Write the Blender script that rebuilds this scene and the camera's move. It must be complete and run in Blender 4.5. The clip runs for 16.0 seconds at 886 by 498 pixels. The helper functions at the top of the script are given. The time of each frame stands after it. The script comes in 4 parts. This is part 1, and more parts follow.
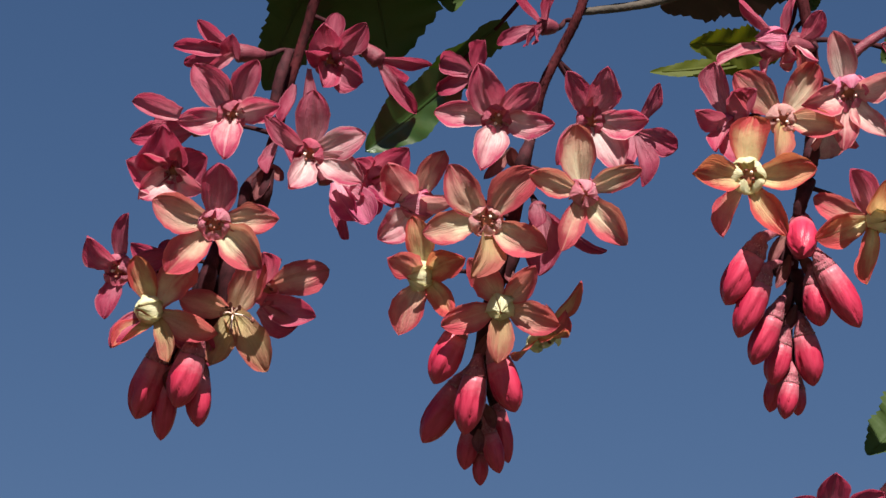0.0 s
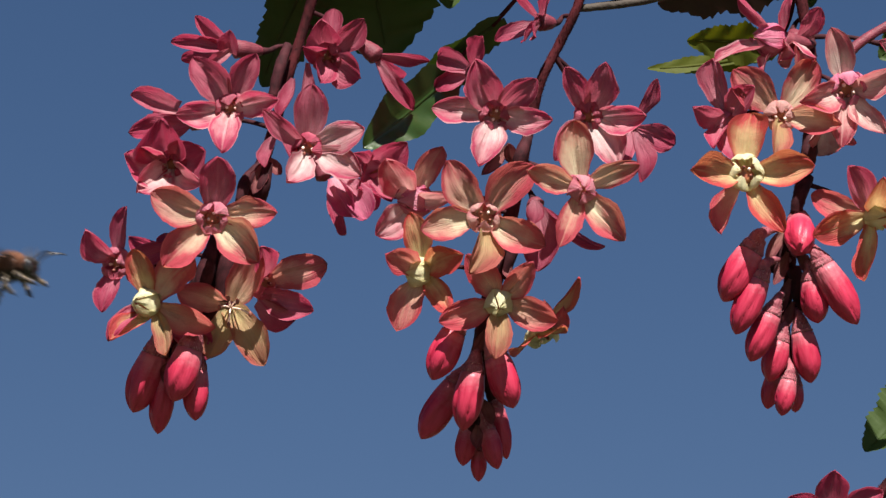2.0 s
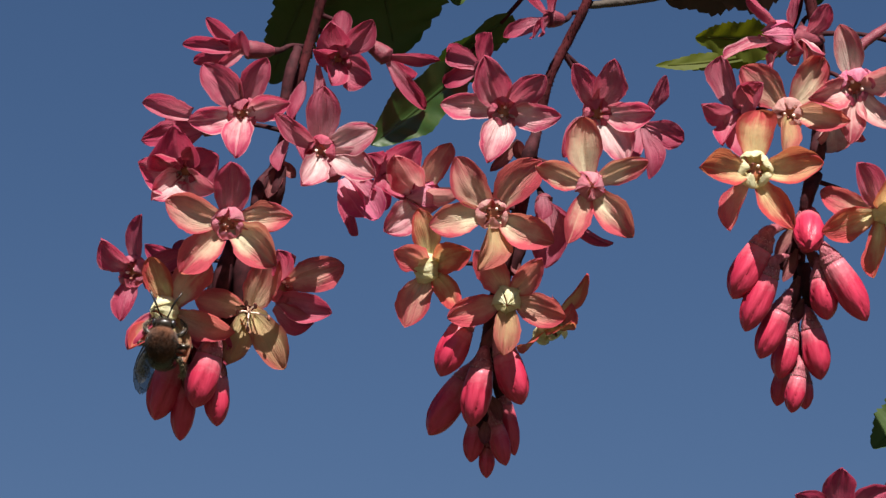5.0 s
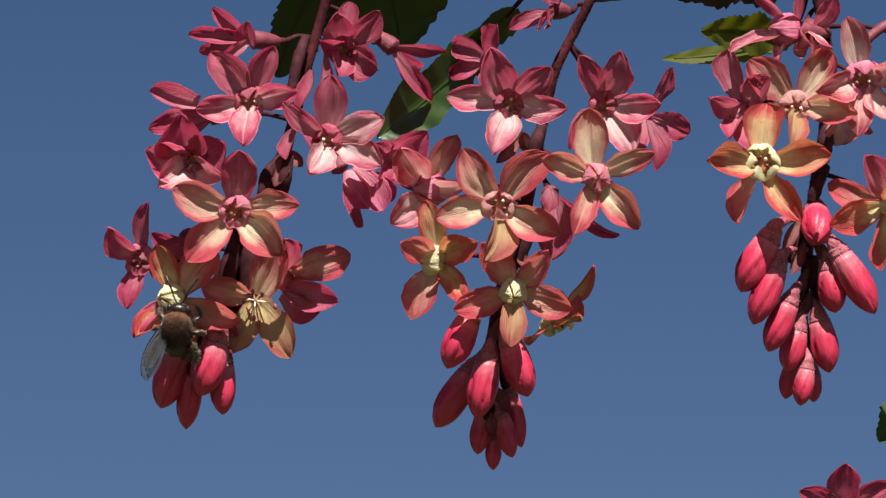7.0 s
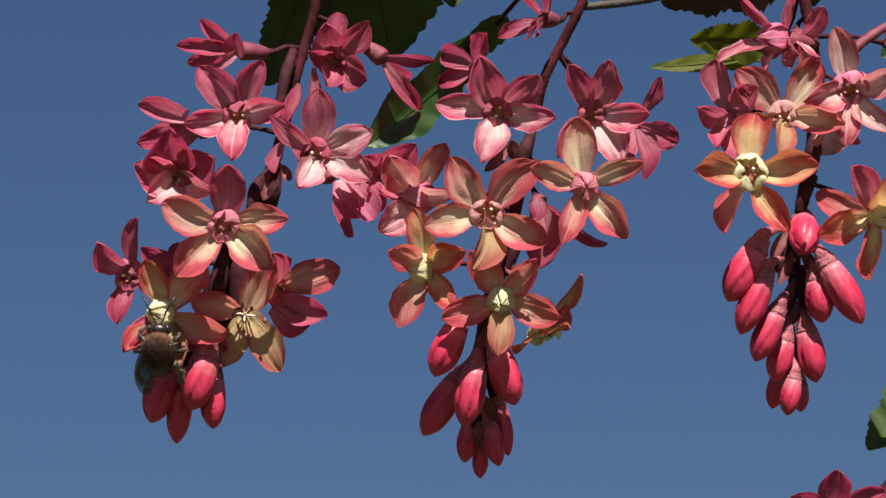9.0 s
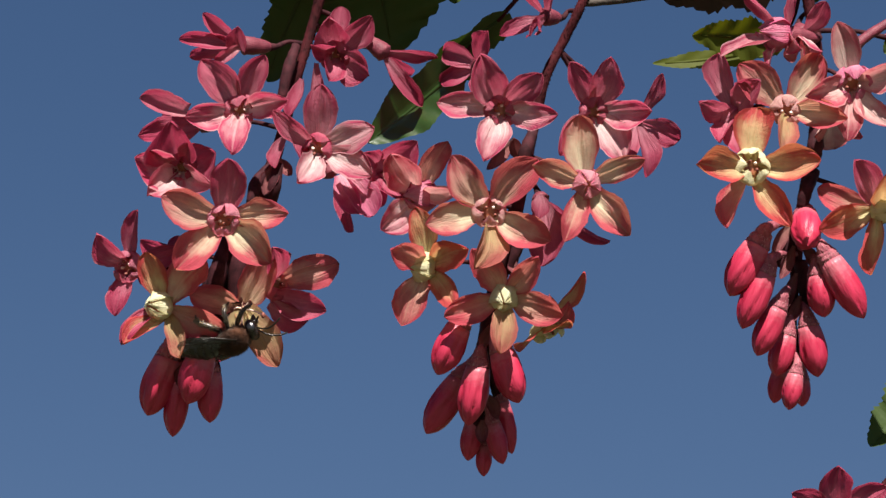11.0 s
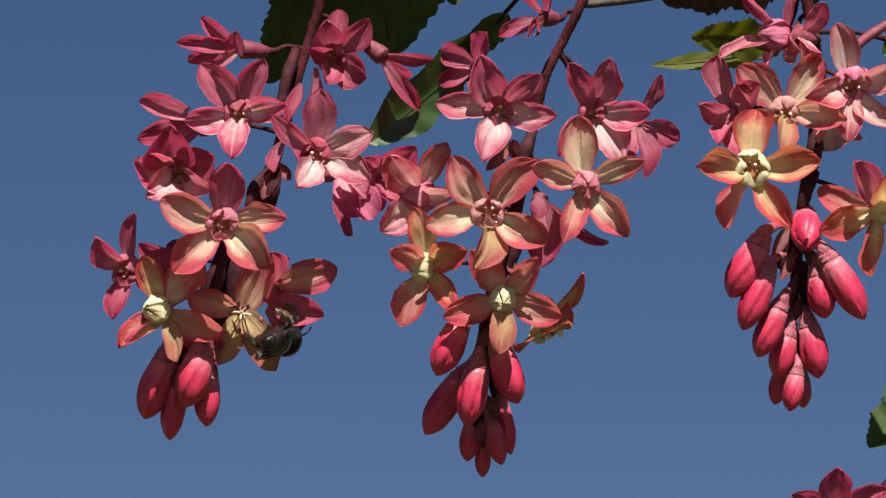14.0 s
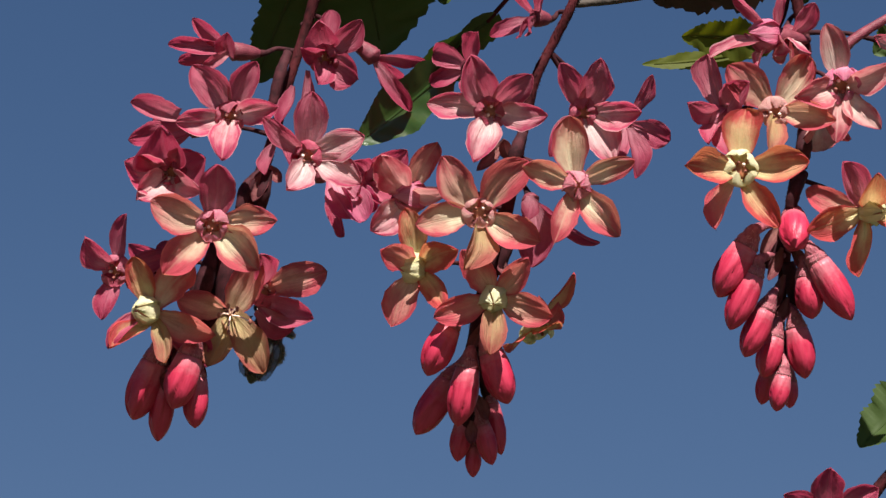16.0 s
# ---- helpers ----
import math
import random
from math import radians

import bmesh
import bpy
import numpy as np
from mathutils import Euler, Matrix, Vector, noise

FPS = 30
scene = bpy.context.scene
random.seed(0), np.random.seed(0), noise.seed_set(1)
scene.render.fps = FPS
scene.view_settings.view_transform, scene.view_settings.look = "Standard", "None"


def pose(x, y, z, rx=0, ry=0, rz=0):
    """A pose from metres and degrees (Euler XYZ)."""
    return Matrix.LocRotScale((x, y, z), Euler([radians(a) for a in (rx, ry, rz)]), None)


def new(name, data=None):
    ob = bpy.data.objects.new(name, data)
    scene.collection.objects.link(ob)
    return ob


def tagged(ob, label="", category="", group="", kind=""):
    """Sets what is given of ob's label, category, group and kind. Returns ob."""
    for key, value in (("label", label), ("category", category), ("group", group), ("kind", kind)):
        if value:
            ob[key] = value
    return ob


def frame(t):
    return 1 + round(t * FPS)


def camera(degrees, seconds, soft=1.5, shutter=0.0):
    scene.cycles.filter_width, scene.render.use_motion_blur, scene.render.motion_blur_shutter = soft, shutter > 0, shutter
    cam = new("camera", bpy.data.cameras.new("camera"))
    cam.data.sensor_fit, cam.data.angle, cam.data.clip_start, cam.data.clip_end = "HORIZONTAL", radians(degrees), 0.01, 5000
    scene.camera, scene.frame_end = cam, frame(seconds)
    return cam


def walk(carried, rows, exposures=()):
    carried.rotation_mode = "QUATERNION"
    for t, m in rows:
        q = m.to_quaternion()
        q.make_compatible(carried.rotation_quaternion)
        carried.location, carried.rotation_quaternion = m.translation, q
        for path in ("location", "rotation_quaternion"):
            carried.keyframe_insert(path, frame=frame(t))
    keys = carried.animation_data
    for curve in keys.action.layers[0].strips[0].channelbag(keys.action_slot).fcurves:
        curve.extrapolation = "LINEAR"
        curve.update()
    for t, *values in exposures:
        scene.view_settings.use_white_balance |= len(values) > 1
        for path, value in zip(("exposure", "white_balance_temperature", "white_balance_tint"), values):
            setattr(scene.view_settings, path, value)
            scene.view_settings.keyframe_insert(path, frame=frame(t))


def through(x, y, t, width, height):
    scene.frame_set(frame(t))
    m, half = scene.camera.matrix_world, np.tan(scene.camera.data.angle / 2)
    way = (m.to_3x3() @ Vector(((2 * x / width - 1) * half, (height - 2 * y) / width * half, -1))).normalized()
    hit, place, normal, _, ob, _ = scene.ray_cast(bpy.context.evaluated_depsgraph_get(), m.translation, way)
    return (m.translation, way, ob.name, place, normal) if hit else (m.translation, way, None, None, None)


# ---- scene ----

# Camera: a long lens, looking up at hanging flower clusters against the sky.
FAR = 0.65                      # metres from the lens to the front sheet of flowers
UNIT = 1 / 12000                # the grid on that sheet: twelve steps to the millimetre
TILT = 18.0                     # the camera looks up by this much
HEIGHT = 1.95                   # height of the middle of the sheet above the ground
EYE = Vector((0, -FAR * math.cos(radians(TILT)), HEIGHT - FAR * math.sin(radians(TILT))))
VIEW = Matrix.Translation(EYE) @ pose(0, 0, 0, 90 + TILT, 0, 0)
SHEET = VIEW @ Matrix.Translation((0, 0, -FAR))   # x right, y up, z towards the lens

cam = camera(2 * math.degrees(math.atan(784 * UNIT / FAR)), 16.0, soft=1.4, shutter=0.35)


def aim(t, dx, dy):
    """The camera turned so that far things shift by dx, dy steps on the sheet."""
    return t, VIEW @ pose(0, 0, 0, -math.degrees(math.atan(-dy * UNIT / FAR)), math.degrees(math.atan(dx * UNIT / FAR)), 0)


walk(cam, [aim(*r) for r in (
    (0, 0, 0), (0.5, 0.5, -12), (1, 0.5, -5), (1.5, 4, -13.5), (2, -3, -4.5), (2.5, 3, -8), (3, 5, -12), (3.5, 12.5, -14),
    (4, 13, -12.5), (5.2, 9, -9), (6.5, 13.5, -12.5), (7, 17, -17), (7.5, 12, -11), (8, 8.5, -9), (8.5, 5, -4.5), (9, 1.5, -6),
    (10.2, 3, -9), (11.5, 4.5, -13.5), (12, 6, -13.5), (12.5, 4.5, -9), (13, 6, -11), (13.5, 4.5, -11), (14, 3, -9.5),
    (14.5, -1.5, -6), (15, -3, -8), (15.5, -6, -6), (16, -11, -9))])

# ---- light ----
SUN_UP, SUN_TURN = 49.0, 10.0   # elevation; degrees round from straight behind the camera
world = bpy.data.worlds.new("sky")
scene.world = world
world.use_nodes = True
wn = world.node_tree.nodes
sky = wn.new("ShaderNodeTexSky")
sky.sky_type, sky.sun_disc = "NISHITA", False
sky.sun_elevation = radians(SUN_UP)
sky.sun_rotation = radians(180 - SUN_TURN)
sky.altitude, sky.air_density, sky.dust_density, sky.ozone_density = 600, 1.0, 0.0, 3.0
wn["Background"].inputs["Strength"].default_value = 0.0243
deep = wn.new("ShaderNodeHueSaturation")
deep.inputs["Saturation"].default_value = 1.22
world.node_tree.links.new(sky.outputs[0], deep.inputs["Color"])
warm = wn.new("ShaderNodeMix")
warm.data_type, warm.blend_type = "RGBA", "MULTIPLY"
warm.inputs[0].default_value, warm.inputs[7].default_value = 1.0, (1.36, 1.03, 1.0, 1)
world.node_tree.links.new(deep.outputs[0], warm.inputs[6])
world.node_tree.links.new(warm.outputs[2], wn["Background"].inputs["Color"])
sun = new("sun", bpy.data.lights.new("sun", "SUN"))
sun.data.energy, sun.data.angle, sun.data.color = 5.0, radians(0.53), (1.0, 0.94, 0.86)
sun.matrix_world = pose(0, 0, 4, 90 - SUN_UP, 0, SUN_TURN)
scene.view_settings.exposure = 1.22


# ---- materials ----
def material(name):
    m = bpy.data.materials.new(name)
    m.use_nodes = True
    n, l = m.node_tree.nodes, m.node_tree.links
    return m, n, l, n["Principled BSDF"]


def node(n, kind, **values):
    made = n.new(kind)
    for key, value in values.items():
        made.inputs[key].default_value = value
    return made


def mathn(n, l, op, a, b=None, clamp=False):
    made = n.new("ShaderNodeMath")
    made.operation, made.use_clamp = op, clamp
    for i, v in enumerate((a, b)):
        if v is None:
            continue
        if isinstance(v, (int, float)):
            made.inputs[i].default_value = v
        else:
            l.new(v, made.inputs[i])
    return made.outputs[0]


def mix(n, l, fac, a, b, blend="MIX"):
    made = n.new("ShaderNodeMix")
    made.data_type, made.blend_type = "RGBA", blend
    for i, v in ((0, fac), (6, a), (7, b)):
        if isinstance(v, (int, float)):
            made.inputs[i].default_value = v
        elif isinstance(v, tuple):
            made.inputs[i].default_value = (*v, 1)
        else:
            l.new(v, made.inputs[i])
    return made.outputs[2]


def petal_material(name, heart, flesh, edge, through, share=0.45, rim=1.0, margin=0.0):
    """A thin papery petal: heart colour at its foot, flesh along the middle, a coloured edge, fine veins and scuffed pale patches; through: the light that it lets pass."""
    m, n, l, b = material(name)
    uv = n.new("ShaderNodeUVMap")
    sep = n.new("ShaderNodeSeparateXYZ")
    l.new(uv.outputs[0], sep.inputs[0])
    u, v = sep.outputs[0], sep.outputs[1]
    info = n.new("ShaderNodeObjectInfo")
    chance = info.outputs["Random"]

    def field(across, along, seed, detail, rough):
        comb = n.new("ShaderNodeCombineXYZ")
        l.new(mathn(n, l, "MULTIPLY", u, across), comb.inputs[0])
        l.new(mathn(n, l, "MULTIPLY", v, along), comb.inputs[1])
        l.new(mathn(n, l, "MULTIPLY", chance, seed), comb.inputs[2])
        tex = node(n, "ShaderNodeTexNoise", Scale=1.0, Detail=detail, Roughness=rough)
        l.new(comb.outputs[0], tex.inputs["Vector"])
        return mathn(n, l, "SUBTRACT", tex.outputs[0], 0.5)

    side = mathn(n, l, "ABSOLUTE", mathn(n, l, "SUBTRACT", mathn(n, l, "MULTIPLY", u, 2.0), 1.0))
    veins = field(26.0, 1.9, 60.0, 4.0, 0.62)
    cloud = field(2.4, 2.6, 37.0, 3.0, 0.55)
    speck = field(17.0, 24.0, 23.0, 4.0, 0.7)
    # how far towards the edge colour
    at_edge = mathn(n, l, "POWER", side, 3.4)
    at_tip = mathn(n, l, "POWER", v, 2.0)
    blush = mathn(n, l, "ADD", mathn(n, l, "MULTIPLY", at_edge, 0.95 * rim), mathn(n, l, "MULTIPLY", at_tip, 0.85 * rim))
    blush = mathn(n, l, "ADD", blush, mathn(n, l, "MULTIPLY", cloud, 1.8))
    blush = mathn(n, l, "ADD", blush, mathn(n, l, "MULTIPLY", mathn(n, l, "SUBTRACT", chance, 0.42), 0.6))
    blush = mathn(n, l, "ADD", blush, mathn(n, l, "MULTIPLY", veins, 0.62))
    blush = mathn(n, l, "ADD", blush, mathn(n, l, "MULTIPLY", speck, 0.55), clamp=True)
    foot = mathn(n, l, "MULTIPLY", mathn(n, l, "SUBTRACT", mathn(n, l, "ADD", 0.62, mathn(n, l, "MULTIPLY", veins, 0.7)), v), 1.9, clamp=True)
    col = mix(n, l, foot, flesh, heart)
    col = mix(n, l, blush, col, edge)
    # a pale line along the keel
    keel = mathn(n, l, "MULTIPLY", mathn(n, l, "SUBTRACT", mathn(n, l, "ADD", 0.10, mathn(n, l, "MULTIPLY", cloud, 0.25)), side), 5.0, clamp=True)
    col = mix(n, l, mathn(n, l, "MULTIPLY", keel, 0.4), col, heart)
    # a pale rim line, the light caught on the edge put into the colour
    thin = mathn(n, l, "MULTIPLY", mathn(n, l, "SUBTRACT", mathn(n, l, "ADD", side, mathn(n, l, "MULTIPLY", cloud, 0.12)), 0.90), 12.0, clamp=True)
    col = mix(n, l, mathn(n, l, "MULTIPLY", thin, margin), col, heart)
    hue = n.new("ShaderNodeHueSaturation")
    value = mathn(n, l, "ADD", mathn(n, l, "MULTIPLY", chance, 0.16), 0.84)
    value = mathn(n, l, "ADD", value, mathn(n, l, "MULTIPLY", veins, 0.42))
    l.new(mathn(n, l, "ADD", value, mathn(n, l, "MULTIPLY", speck, 0.5)), hue.inputs["Value"])
    l.new(col, hue.inputs["Color"])
    l.new(hue.outputs[0], b.inputs["Base Color"])
    b.inputs["Roughness"].default_value = 0.55
    b.inputs["Specular IOR Level"].default_value = 0.3
    bump = node(n, "ShaderNodeBump", Strength=0.75, Distance=0.0004)
    l.new(mathn(n, l, "ADD", veins, mathn(n, l, "MULTIPLY", speck, 0.4)), bump.inputs["Height"])
    l.new(bump.outputs[0], b.inputs["Normal"])
    tr = n.new("ShaderNodeBsdfTranslucent")
    l.new(mix(n, l, 0.6, hue.outputs[0], through), tr.inputs["Color"])
    l.new(bump.outputs[0], tr.inputs["Normal"])
    ms = node(n, "ShaderNodeMixShader", Fac=share)
    l.new(b.outputs[0], ms.inputs[1])
    l.new(tr.outputs[0], ms.inputs[2])
    l.new(ms.outputs[0], n["Material Output"].inputs["Surface"])
    return m


def rough_material(name, a, b_col, scale, rough=0.6, bump=0.3, stretch=(1, 1, 1), spec=0.4, depth=0.0002, sheen=0.0):
    """Two colours mottled at two scales in the object's own space."""
    m, n, l, b = material(name)
    tc = n.new("ShaderNodeTexCoord")
    mp = n.new("ShaderNodeMapping")
    mp.inputs["Scale"].default_value = stretch
    l.new(tc.outputs["Object"], mp.inputs["Vector"])
    big = node(n, "ShaderNodeTexNoise", Scale=scale, Detail=3.0)
    fine = node(n, "ShaderNodeTexNoise", Scale=scale * 6, Detail=4.0)
    l.new(mp.outputs[0], big.inputs["Vector"])
    l.new(mp.outputs[0], fine.inputs["Vector"])
    both = mathn(n, l, "ADD", mathn(n, l, "MULTIPLY", mathn(n, l, "SUBTRACT", big.outputs[0], 0.5), 2.2), mathn(n, l, "MULTIPLY", fine.outputs[0], 0.9))
    both = mathn(n, l, "ADD", both, 0.05, clamp=True)
    l.new(mix(n, l, both, a, b_col), b.inputs["Base Color"])
    b.inputs["Roughness"].default_value, b.inputs["Specular IOR Level"].default_value = rough, spec
    b.inputs["Sheen Weight"].default_value = sheen
    bp = node(n, "ShaderNodeBump", Strength=bump, Distance=depth)
    l.new(fine.outputs[0], bp.inputs["Height"])
    l.new(bp.outputs[0], b.inputs["Normal"])
    return m


def leaf_material(name, a, b_col, through, share, rough=0.6, spec=0.2):
    m, n, l, b = material(name)
    uv = n.new("ShaderNodeUVMap")
    tc = n.new("ShaderNodeTexCoord")
    big = node(n, "ShaderNodeTexNoise", Scale=160.0, Detail=4.0)
    l.new(tc.outputs["Object"], big.inputs["Vector"])
    cells = n.new("ShaderNodeTexVoronoi")
    cells.feature = "DISTANCE_TO_EDGE"
    cells.inputs["Scale"].default_value = 420.0
    l.new(tc.outputs["Object"], cells.inputs["Vector"])
    vein = mathn(n, l, "MULTIPLY", mathn(n, l, "SUBTRACT", 0.12, cells.outputs[0]), 5.0, clamp=True)
    col = mix(n, l, big.outputs[0], a, b_col)
    col = mix(n, l, mathn(n, l, "MULTIPLY", vein, 0.25), col, a)
    l.new(col, b.inputs["Base Color"])
    b.inputs["Roughness"].default_value, b.inputs["Specular IOR Level"].default_value = rough, spec
    bp = node(n, "ShaderNodeBump", Strength=0.5, Distance=0.0004)
    l.new(big.outputs[0], bp.inputs["Height"])
    l.new(bp.outputs[0], b.inputs["Normal"])
    tr = n.new("ShaderNodeBsdfTranslucent")
    tr.inputs["Color"].default_value = (*through, 1)
    ms = node(n, "ShaderNodeMixShader", Fac=share)
    l.new(b.outputs[0], ms.inputs[1])
    l.new(tr.outputs[0], ms.inputs[2])
    l.new(ms.outputs[0], n["Material Output"].inputs["Surface"])
    return m


PETAL = {
    "pink": petal_material("pink_petal", (0.92, 0.78, 0.74), (0.84, 0.53, 0.54), (0.51, 0.060, 0.135), (0.62, 0.075, 0.14), 0.46, 0.95, 0.4),
    "blush": petal_material("blush_petal", (0.84, 0.68, 0.47), (0.74, 0.44, 0.35), (0.48, 0.065, 0.095), (0.63, 0.18, 0.135), 0.47, 1.25),
    "rose": petal_material("rose_petal", (0.70, 0.34, 0.38), (0.59, 0.18, 0.25), (0.43, 0.045, 0.105), (0.55, 0.06, 0.12), 0.46, 1.0, 0.45),
    "magenta": petal_material("magenta_petal", (0.82, 0.42, 0.50), (0.66, 0.20, 0.31), (0.46, 0.045, 0.15), (0.58, 0.07, 0.17), 0.42, 0.8, 0.45),
    "coral": petal_material("coral_petal", (0.78, 0.60, 0.40), (0.68, 0.32, 0.26), (0.52, 0.065, 0.095), (0.76, 0.19, 0.15), 0.49, 1.25),
    # tan: a brownish petal whose colour also holds shade on low petals
    "tan": petal_material("tan_petal", (0.55, 0.44, 0.21), (0.50, 0.34, 0.18), (0.42, 0.10, 0.085), (0.54, 0.25, 0.11), 0.47, 0.9),
    "pale": petal_material("pale_petal", (0.92, 0.82, 0.72), (0.86, 0.62, 0.56), (0.54, 0.09, 0.135), (0.66, 0.13, 0.15), 0.47, 1.0, 0.3),
    "red": petal_material("red_petal", (0.64, 0.26, 0.33), (0.51, 0.12, 0.19), (0.38, 0.036, 0.09), (0.51, 0.05, 0.11), 0.45, 1.0, 0.45),
    "cream": petal_material("cream_petal", (0.88, 0.80, 0.55), (0.82, 0.66, 0.46), (0.53, 0.070, 0.105), (0.68, 0.28, 0.16), 0.47, 1.25),
    "yellow": petal_material("yellow_petal", (0.84, 0.77, 0.40), (0.76, 0.61, 0.31), (0.54, 0.060, 0.070), (0.66, 0.29, 0.10), 0.47, 1.3),
}
CROWN = {
    "pale": petal_material("rosy_crown", (0.72, 0.26, 0.34), (0.80, 0.42, 0.47), (0.60, 0.14, 0.23), (0.72, 0.20, 0.27), 0.45, 0.5),
    "pink": petal_material("pink_crown", (0.60, 0.14, 0.22), (0.68, 0.25, 0.33), (0.52, 0.09, 0.17), (0.68, 0.12, 0.20), 0.45, 0.5),
    "red": petal_material("red_crown", (0.53, 0.09, 0.16), (0.64, 0.20, 0.27), (0.46, 0.055, 0.12), (0.66, 0.09, 0.17), 0.45, 0.5),
    "cream": petal_material("cream_crown", (0.76, 0.42, 0.38), (0.84, 0.58, 0.50), (0.66, 0.26, 0.29), (0.72, 0.34, 0.3), 0.45, 0.6),
    # olive edge: crease shade between closed inner petals, put into the colour
    "yellow": petal_material("yellow_crown", (0.84, 0.79, 0.48), (0.90, 0.87, 0.60), (0.70, 0.64, 0.33), (0.66, 0.6, 0.3), 0.3, 0.6),
    "magenta": petal_material("magenta_crown", (0.62, 0.13, 0.24), (0.80, 0.36, 0.46), (0.55, 0.09, 0.20), (0.55, 0.1, 0.18), 0.3, 0.6),
}
TUBE = rough_material("flower_tube", (0.10, 0.013, 0.026), (0.19, 0.034, 0.052), 800, 0.6, 0.6)
BUD = rough_material("bud_skin", (0.30, 0.009, 0.034), (0.48, 0.035, 0.082), 420, 0.45, 0.5, (1, 0.14, 1), 0.35)


def downy_foot(m, pale):
    """Lets a bud's skin turn pale and downy towards its foot, with a ragged limit."""
    n, l = m.node_tree.nodes, m.node_tree.links
    b = n["Principled BSDF"]
    skin = b.inputs["Base Color"].links[0].from_socket
    uv = n.new("ShaderNodeUVMap")
    sep = n.new("ShaderNodeSeparateXYZ")
    l.new(uv.outputs[0], sep.inputs[0])
    speck = node(n, "ShaderNodeTexNoise", Scale=13.0, Detail=4.0, Roughness=0.65)
    l.new(uv.outputs[0], speck.inputs["Vector"])
    info = n.new("ShaderNodeObjectInfo")
    limit = mathn(n, l, "ADD", mathn(n, l, "MULTIPLY", speck.outputs[0], 0.5), mathn(n, l, "MULTIPLY", info.outputs["Random"], 0.2))
    foot = mathn(n, l, "MULTIPLY", mathn(n, l, "SUBTRACT", limit, sep.outputs[1]), 3.2, clamp=True)
    l.new(mix(n, l, mathn(n, l, "MULTIPLY", foot, 0.72), skin, pale), b.inputs["Base Color"])


downy_foot(BUD, (0.42, 0.13, 0.16))
DOWN = rough_material("white_down", (0.30, 0.13, 0.14), (0.55, 0.32, 0.33), 900, 0.7, 0.2)
NECK = rough_material("bud_neck", (0.17, 0.025, 0.042), (0.40, 0.12, 0.15), 700, 0.7, 0.8, (1, 0.4, 1))
STEM = rough_material("red_stem", (0.018, 0.004, 0.005), (0.080, 0.013, 0.017), 300, 0.8, 0.4, spec=0.1)
STALK = rough_material("downy_stalk", (0.018, 0.005, 0.007), (0.060, 0.015, 0.020), 700, 0.8, 0.22, spec=0.15)
BARK = rough_material("twig_bark", (0.028, 0.022, 0.018), (0.075, 0.058, 0.045), 220, 0.8, 0.9, (1, 1, 0.3))
BRACT = petal_material("bract_skin", (0.30, 0.13, 0.11), (0.33, 0.12, 0.12), (0.16, 0.035, 0.045), (0.2, 0.04, 0.04), 0.25)
STAMEN = rough_material("stamen_thread", (0.85, 0.62, 0.55), (0.90, 0.74, 0.64), 700, 0.5, 0.2)
NECTARY = rough_material("nectary", (0.27, 0.065, 0.045), (0.42, 0.18, 0.08), 900, 0.35, 0.4)
ANTHER = rough_material("anther", (0.12, 0.03, 0.03), (0.35, 0.12, 0.08), 900, 0.6, 0.3)
# sun and shade are put into these colours: LEAF_LIT sunlit, LEAF_DARK mostly shaded
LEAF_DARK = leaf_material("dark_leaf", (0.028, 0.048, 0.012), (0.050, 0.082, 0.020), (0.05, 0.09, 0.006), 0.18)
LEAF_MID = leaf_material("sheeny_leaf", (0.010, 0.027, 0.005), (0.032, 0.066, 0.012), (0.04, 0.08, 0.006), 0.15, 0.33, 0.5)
LEAF_LIT = leaf_material("sunlit_leaf", (0.050, 0.066, 0.008), (0.11, 0.125, 0.012), (0.16, 0.17, 0.006), 0.45)
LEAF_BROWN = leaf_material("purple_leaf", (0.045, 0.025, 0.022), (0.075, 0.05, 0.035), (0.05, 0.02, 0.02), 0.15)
GROUND = rough_material("grass_ground", (0.035, 0.042, 0.018), (0.07, 0.075, 0.035), 3.0, 0.9, 0.8, depth=0.03)


# ---- mesh helpers ----
def part(name, bm, mat, parent, label="", at=None):
    """Links a bmesh as one mesh object under a thing or a part, at the pose at in its parent's space."""
    me = bpy.data.meshes.new(name)
    bmesh.ops.recalc_face_normals(bm, faces=bm.faces) if name not in ("petal", "inner_petal", "leaf", "bract", "wing", "hind_wing") else None
    bm.to_mesh(me)
    bm.free()
    me.shade_smooth()
    me.materials.append(mat)
    ob = new(name, me)
    ob.parent = parent
    if at is not None:
        ob.matrix_basis = at
    if label:
        tagged(ob, label=label)
    return ob


def spot(x, y, near=0.0):
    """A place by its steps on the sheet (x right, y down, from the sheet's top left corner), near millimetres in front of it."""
    z = near / 1000
    k = (FAR - z) / FAR * UNIT
    return Vector(((x - 784) * k, (441 - y) * k, z))


def frame_of(along, front):
    """A turn whose y axis runs along and whose z axis is as near to front as it can be."""
    y = along.normalized()
    z = (front - front.dot(y) * y)
    z = z.normalized() if z.length > 1e-6 else y.orthogonal().normalized()
    x = y.cross(z)
    return Matrix((x, y, z)).transposed().to_4x4()


def curve_points(points, steps=6):
    """A smooth line through the points."""
    p = [points[0] * 2 - points[1], *points, points[-1] * 2 - points[-2]]
    out = []
    for i in range(1, len(p) - 2):
        for s in range(steps):
            t = s / steps
            a, b, c, d = p[i - 1], p[i], p[i + 1], p[i + 2]
            out.append(0.5 * ((2 * b) + (c - a) * t + (2 * a - 5 * b + 4 * c - d) * t ** 2 + (3 * b - a - 3 * c + d) * t ** 3))
    out.append(p[-2])
    return out


